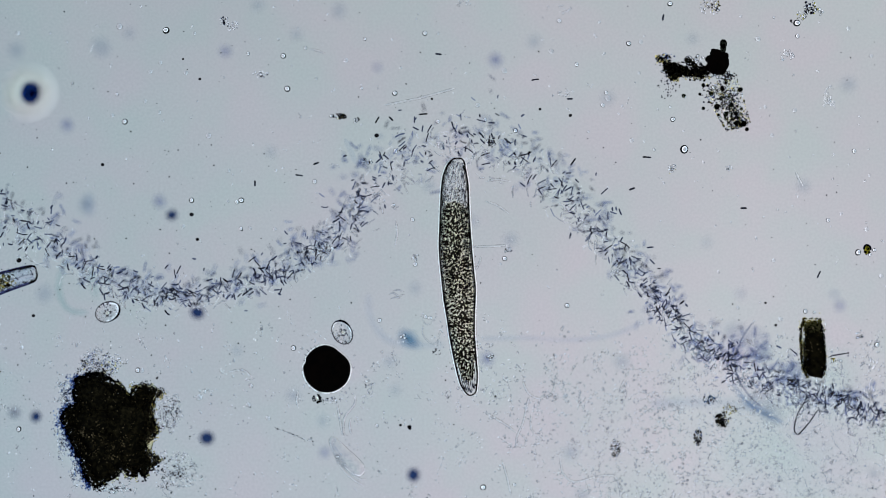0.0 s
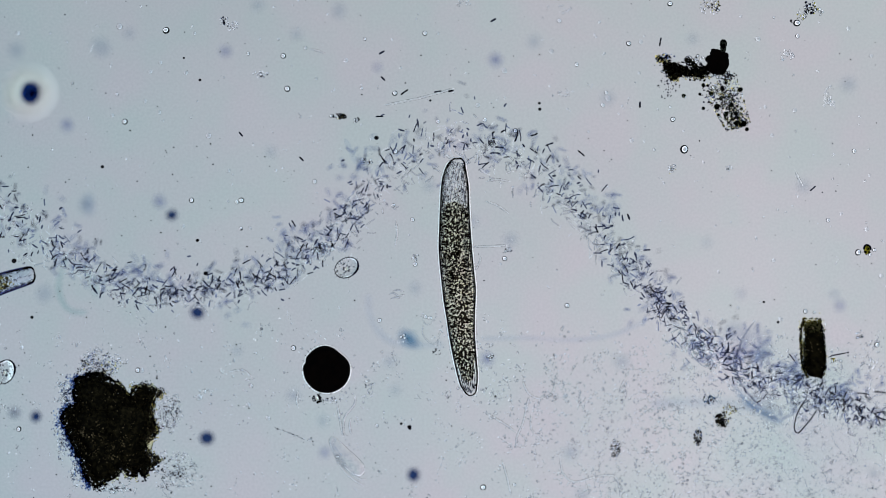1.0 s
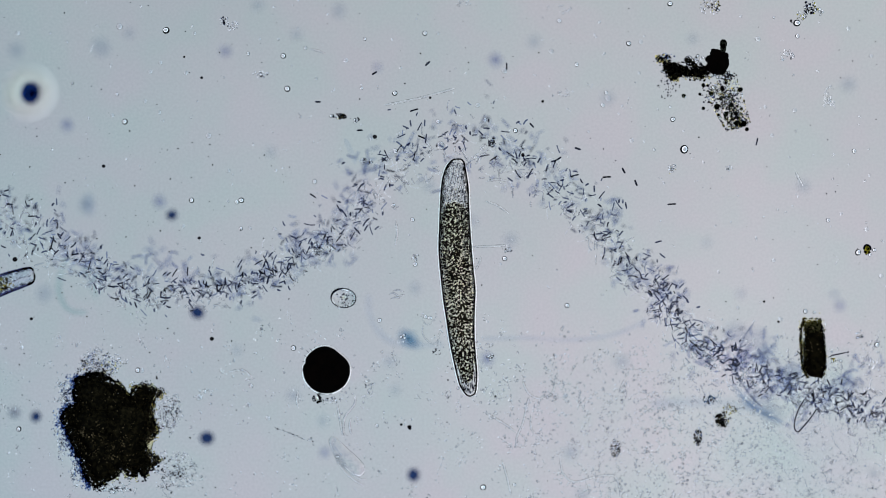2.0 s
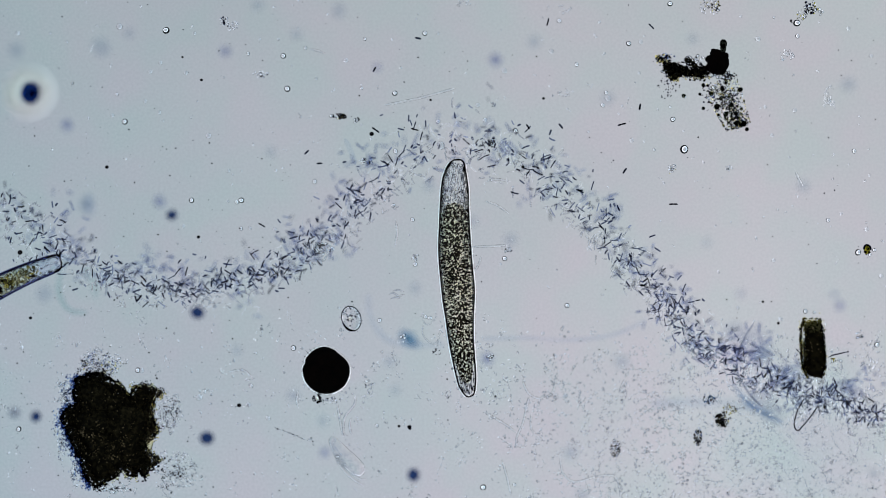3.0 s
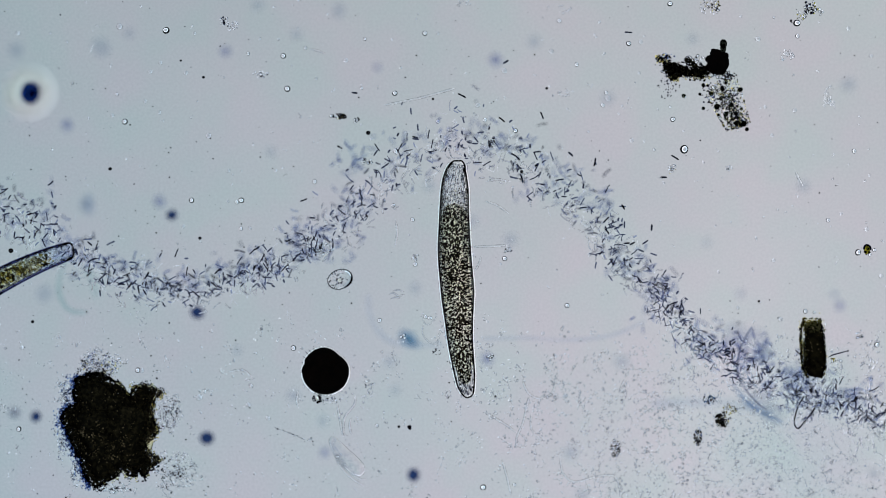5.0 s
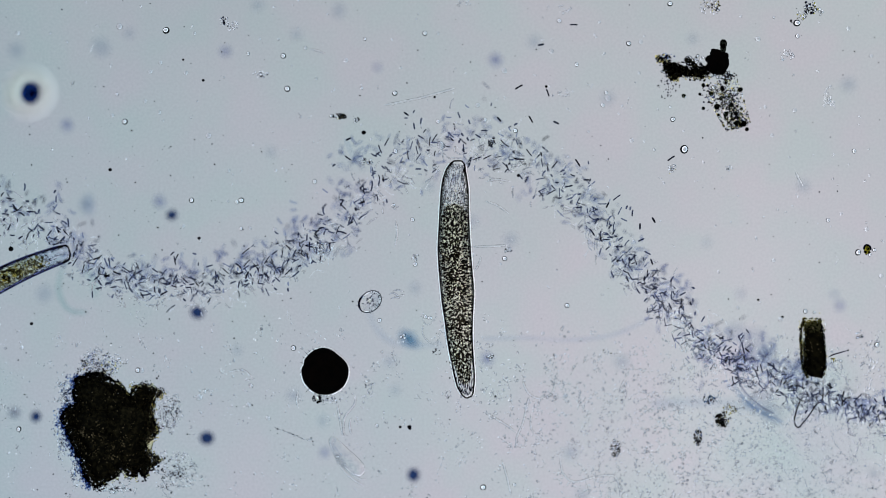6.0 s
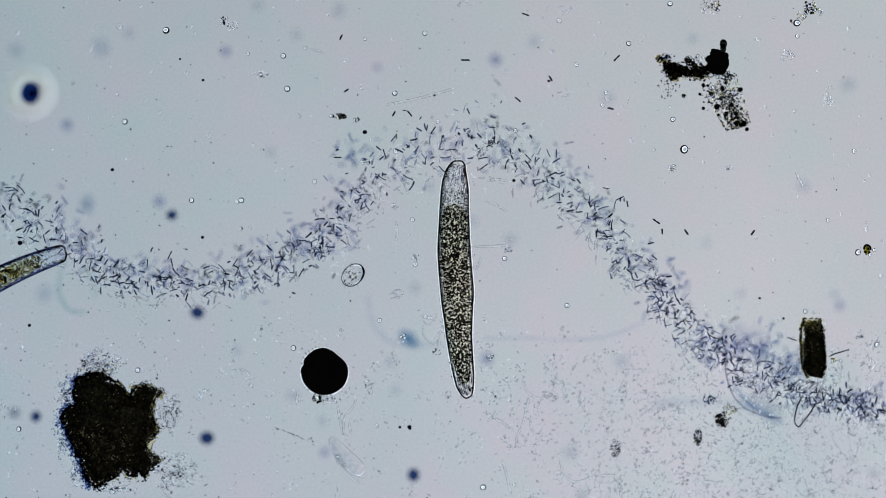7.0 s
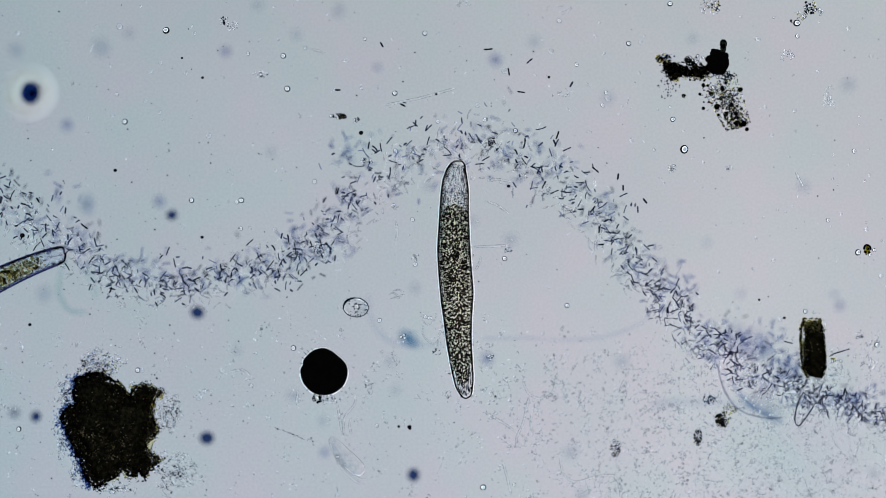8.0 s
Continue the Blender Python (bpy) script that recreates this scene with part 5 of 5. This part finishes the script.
def motions():
    rng = random.Random(77)
    walk(main_ciliate, [(0.0, shifted(main_ciliate, 1.4, -3.0, 0.55)), (1.5, shifted(main_ciliate, 1.2, -2.2, 0.5)),
                        (3.5, shifted(main_ciliate, 0, 0, 0)), (5.8, shifted(main_ciliate, -0.5, 1.2, -0.3)),
                        (8.0, shifted(main_ciliate, -1.2, 1.8, -0.75))])
    walk(left_ciliate, [(t, Matrix.Translation(P(x, y, 0.03)) @ pose(0, 0, 0, 0, 0, a)) for t, x, y, a in (
        (0.0, 67, 483, -4), (0.8, 64, 485, -4), (1.6, 62, 486, -3), (2.6, 64, 486, -2), (2.8, 74, 482, -2), (2.9, 95, 474, 0),
        (3.0, 110, 463, 0), (3.1, 124, 458, 0), (3.2, 141, 447, 0), (3.3, 154, 439, 0), (3.5, 146, 437, 0), (4.0, 137, 438, 0),
        (4.6, 134, 440, 0), (5.8, 127, 446, -1), (6.5, 121, 447, -1), (7.2, 118, 447, -1), (8.0, 117, 449, -1))])
    walk(egg, [(0.0, Matrix.Translation(P(579.5, 652, 0))), (3.5, Matrix.Translation(P(578, 655, 0))), (8.0, Matrix.Translation(P(574.5, 657, 0)))])
    walk(round_a, [(t, Matrix.Translation(P(x + 2, y + 2, 0.012)) @ pose(0, 0, 0, 0, 0, -a)) for t, x, y, a in (
        (0.0, 604, 586, -30), (0.2, 594, 567, -20), (0.4, 584, 534, -10), (0.6, 584, 512, 15), (0.8, 592, 487, 35), (1.0, 612, 472, 60),
        (1.2, 626, 471, 95), (1.4, 638, 491, 155), (1.6, 635, 504, 195), (1.9, 615, 526, 250), (2.2, 594, 524, 330), (2.5, 592, 530, 418),
        (2.8, 606, 543, 495), (3.0, 620, 562, 525), (3.2, 626, 581, 545), (3.4, 618, 602, 575), (3.6, 604, 605, 610), (3.8, 591, 601, 665),
        (4.0, 583, 584, 700), (4.2, 574, 566, 710), (4.4, 572, 544, 725), (4.6, 576, 523, 735), (4.9, 592, 500, 775), (5.2, 620, 484, 820),
        (5.5, 652, 494, 870), (5.8, 667, 524, 915), (6.0, 653, 532, 950), (6.2, 633, 537, 995), (6.4, 612, 530, 1025), (6.6, 606, 518, 1065),
        (6.8, 608, 498, 1090), (7.0, 623, 485, 1125), (7.2, 642, 485, 1185), (7.4, 655, 500, 1230), (7.6, 656, 518, 1265), (7.8, 646, 535, 1295),
        (7.9, 636, 541, 1325), (8.0, 628, 542, 1355))])
    walk(round_b, [(t, Matrix.Translation(P(x, y, 0.024)) @ pose(0, 0, 0, 0, 0, -a)) for t, x, y, a in (
        (0.0, 192, 552, 65), (0.2, 138, 574, 55), (0.4, 86, 603, 45), (0.6, 60, 625, 40), (0.8, 33, 641, 40), (1.0, 10, 658, 30),
        (1.2, -8, 668, 30), (1.6, -40, 690, 60), (3.0, -70, 720, 80), (8.0, -80, 760, 90))])
    walk(bristle, [(0.0, shifted(bristle, 0, 0, -4)), (3.5, shifted(bristle, 0, 0, 0)), (8.0, shifted(bristle, 2, -2, 3))])
    walk(loop, [(0.0, shifted(loop, 0, 8, 0)), (3.5, shifted(loop, 0, 0, 0)), (8.0, shifted(loop, 0, -8, 4))])
    base = strand.matrix_basis.translation.copy()
    walk(strand, [(t, Matrix.Translation(base + V(dx, dy)) @ pose(0, 0, 0, 0, 0, turn))
                  for t, dx, dy, turn in ((0.0, -4, -70, -45), (1.5, -2, -68, -44), (4.0, 0, -66, -43), (5.0, 1, -60, -40),
                                          (6.0, 4, -44, -30), (6.5, 4, -28, -19), (7.0, 2, -10, -8), (7.5, 1, -2, -2), (8.0, 0, 0, 0))])
    for ob, x, y, x2, y2 in BIG_SPECKS:
        s = ob.scale.copy()
        walk(ob, [(t, Matrix.Translation(P(x + (x2 - x) * t / 8 + rng.uniform(-3, 3), y + (y2 - y) * t / 8 + rng.uniform(-3, 3), 0.012)))
                  for t in (0.0, 1.0, 2.0, 3.0, 4.0, 5.0, 6.0, 7.0, 8.0)])
        ob.scale = s
    for ob, rows in zip(ROUND_SPECKS, (
            ((0.0, 340, 380), (1.5, 372, 540), (2.8, 409, 694), (3.0, 424, 717), (3.5, 426, 787), (4.0, 449, 848), (4.2, 444, 876), (5.5, 450, 960), (8.0, 460, 990)),
            ((0.0, 35, 461), (1.5, 25, 462), (3.0, 37, 447), (3.5, 26, 444), (4.5, 21, 444), (6.0, 21, 441), (6.5, 29, 435), (7.0, 37, 430), (7.5, 41, 421), (8.0, 41, 417)),
            ((0.0, 1009, 205), (0.5, 980, 224), (1.0, 955, 194), (1.5, 925, 250), (4.0, 925, 300), (8.0, 900, 330)))):
        s = ob.scale.copy()
        walk(ob, [(t, Matrix.Translation(P(x, y, 0.012))) for t, x, y in rows])
        ob.scale = s
    for ob in SPECKS:
        rows, x, y = [], 0.0, 0.0
        for k in range(17):
            rows.append((0.5 * k, Matrix.Translation(V(x, y))))
            x, y = x * 0.9 + rng.gauss(0, 3), y * 0.9 + rng.gauss(0, 3)
        walk(ob, rows)
    for ob, bx, by, bz in SHOALS:
        rows, x, y, a = [], 0.0, 0.0, 0.0
        for k in range(21):
            fx, fy = flow(bx, 0.4 * k)
            rows.append((0.4 * k, Matrix.Translation(P(bx + fx + x, by + fy + y, bz)) @ pose(0, 0, 0, 0, 0, a)))
            x, y, a = x * 0.65 + rng.gauss(0, 8), y * 0.65 + rng.gauss(0, 6), a * 0.75 + rng.gauss(0, 8)
        walk(ob, rows)
    for ob, rows in SWARM:
        walk(ob, rows)
    swim(STRAYS[0], (0, 776, 97, -8), (0.5, 788, 84, 25), (1, 676, 94, 30), (1.5, 763, 129, 45), (3, 740, 69, -12), (3.5, 958, 83, -95), (4, 957, 47, -135),
         (4.5, 879, 121, -140), (6, 957, 80, -172), (6.5, 969, 155, -85), (7, 974, 140, -60), (7.5, 949, 130, -25), (8, 1011, 150, 60))
    swim(STRAYS[1], (0, 947, 142, 8), (0.5, 978, 226, 20), (1, 775, 163, 8), (1.5, 853, 155, -60), (3, 969, 40, -105), (3.5, 1183, 74, -60), (4, 1102, 198, -40),
         (4.5, 955, 219, -65), (6, 969, 165, -70), (6.5, 932, 177, -35), (7, 916, 177, -40), (7.5, 913, 167, -75), (8, 922, 164, -8))
    swim(STRAYS[2], (0, 1008, 176, 0), (0.5, 1061, 204, 30), (1, 798, 162, 8), (1.5, 943, 217, -35), (3, 934, 225, -55), (3.5, 961, 257, -45), (4, 1108, 369, -65),
         (4.5, 1113, 380, -80), (6, 1037, 319, 0), (6.5, 1010, 315, -70), (7, 1171, 410, -88), (7.5, 1189, 421, -95), (8, 1102, 333, -90))
    swim(STRAYS[3], (0, 1144, 279, -4), (0.5, 1165, 82, 78), (1, 1168, 75, 80), (1.5, 1182, 362, 8), (3, 1191, 362, 0), (3.5, 1180, 375, -40), (4, 1263, 449, 0),
         (4.5, 1200, 279, -35), (6, 1187, 281, 35), (6.5, 1134, 69, 100), (7, 1091, 104, 45), (7.5, 1024, 170, 45), (8, 1053, 301, -40))
    swim(STRAYS[4], (0, 1118, 335, 20), (0.5, 1132, 347, 40), (1, 1112, 384, 110), (1.5, 1127, 355, 120), (3, 1105, 303, 55), (3.5, 1093, 340, 25), (4, 1158, 414, 113),
         (4.5, 1160, 405, 85), (6, 1132, 401, 88), (6.5, 1138, 328, 45), (7, 1214, 411, 125), (7.5, 1219, 423, 125), (8, 1141, 356, 130))
    swim(STRAYS[5], (0, 530, 311, -8), (0.5, 570, 301, -5), (1, 520, 396, -60), (1.5, 586, 329, -40), (3, 464, 399, -30), (3.5, 578, 343, -70), (4, 561, 290, -115),
         (4.5, 518, 369, -130), (6, 616, 280, -215), (6.5, 627, 256, -160), (7, 598, 279, -180), (7.5, 649, 191, -200), (8, 653, 258, -280))
    swim(STRAYS[6], (0, 452, 325, 90), (0.5, 502, 313, 135), (1, 427, 238, 130), (1.5, 570, 157, 150), (3, 543, 270, 225), (3.5, 575, 279, 230), (4, 617, 168, 192),
         (4.5, 596, 162, 188), (6, 719, 202, 145), (6.5, 684, 227, 195), (7, 613, 161, 215), (7.5, 593, 164, 175), (8, 676, 80, 120))
    swim(STRAYS[7], (0, 749, 203, 5), (0.5, 936, 207, 25), (1, 716, 164, 35), (1.5, 757, 173, 35), (3, 665, 231, -35), (3.5, 741, 231, 0), (4, 975, 270, -70),
         (4.5, 782, 206, -45), (6, 918, 155, 30), (6.5, 877, 194, 110), (7, 823, 107, 180), (7.5, 827, 111, 172), (8, 864, 88, 185))
    swim(STRAYS[8], (0, 1173, 32, 80), (0.5, 1148, 70, 88), (1, 873, 37, 30), (1.5, 1025, 278, -8), (3, 992, 224, -50), (3.5, 974, 240, -120), (4, 1021, 288, -65),
         (4.5, 1014, 293, -45), (6, 984, 218, -25), (6.5, 950, 225, -10), (7, 1080, 193, -12), (7.5, 929, 183, 0), (8, 981, 253, -65))
    swim(STRAYS[9], (0, 668, 213, 60), (0.5, 795, 154, 5), (1, 672, 207, 2), (1.5, 750, 244, -25), (3, 734, 230, -15), (3.5, 885, 194, -95), (4, 987, 249, -120),
         (4.5, 870, 213, -32), (6, 939, 212, -60), (6.5, 870, 208, 25), (7, 725, 202, -50), (7.5, 716, 199, -50), (8, 900, 128, -80))
    swim(STRAYS[10], (0, 692, 211, -45), (0.5, 876, 151, 12), (1, 678, 140, -45), (1.5, 663, 136, -8), (3, 663, 124, 60), (3.5, 696, 216, -25), (4, 853, 181, -5),
         (4.5, 683, 248, -8), (6, 883, 212, -50), (6.5, 704, 195, -85), (7, 697, 202, -120), (7.5, 696, 227, -100), (8, 713, 187, -25))
    swim(STRAYS[11], (0, 1014, 287, 55), (0.5, 1033, 272, 0), (1, 1028, 272, -40), (1.5, 1049, 321, -8), (3, 1100, 221, 15), (3.5, 1115, 156, 70), (4, 1145, 347, 145),
         (4.5, 1080, 287, 215), (6, 1022, 289, 303), (6.5, 962, 230, 220), (7, 1161, 392, 145), (7.5, 992, 181, 205), (8, 986, 240, 250))
    swim(STRAYS[12], (0, 1315, 369, 0), (0.5, 1140, 290, 10), (1, 1132, 186, 88), (1.5, 1093, 333, 120), (3, 1132, 190, 80), (3.5, 1130, 180, 18), (4, 1162, 371, 4),
         (4.5, 1180, 290, 20), (6, 1156, 390, -60), (6.5, 1158, 392, -40), (7, 1331, 412, -125), (7.5, 1227, 275, -60), (8, 1093, 313, -100))
    swim(STRAYS[13], (0, 1448, 486, 65), (0.5, 1407, 357, 135), (1, 1437, 334, 220), (1.5, 1425, 330, 230), (3, 1152, 48, 315), (3.5, 1328, 57, 265), (4, 1170, 74, 353),
         (4.5, 1135, 67, 355), (6, 1015, 45, 360), (6.5, 970, 38, 352), (7, 930, 27, 340), (7.5, 877, 10, 335), (8, 937, 109, 400))
    swim(STRAYS[14], (0, 560, 290, 20), (0.5, 704, 201, 18), (1, 534, 282, -45), (1.5, 662, 211, 0), (3, 566, 290, 3), (3.5, 692, 229, 0), (4, 773, 211, -25),
         (4.5, 597, 262, -45), (6, 617, 247, 25), (6.5, 618, 178, 35), (7, 604, 67, 65), (7.5, 449, 117, 145), (8, 598, 160, 180))


motions()
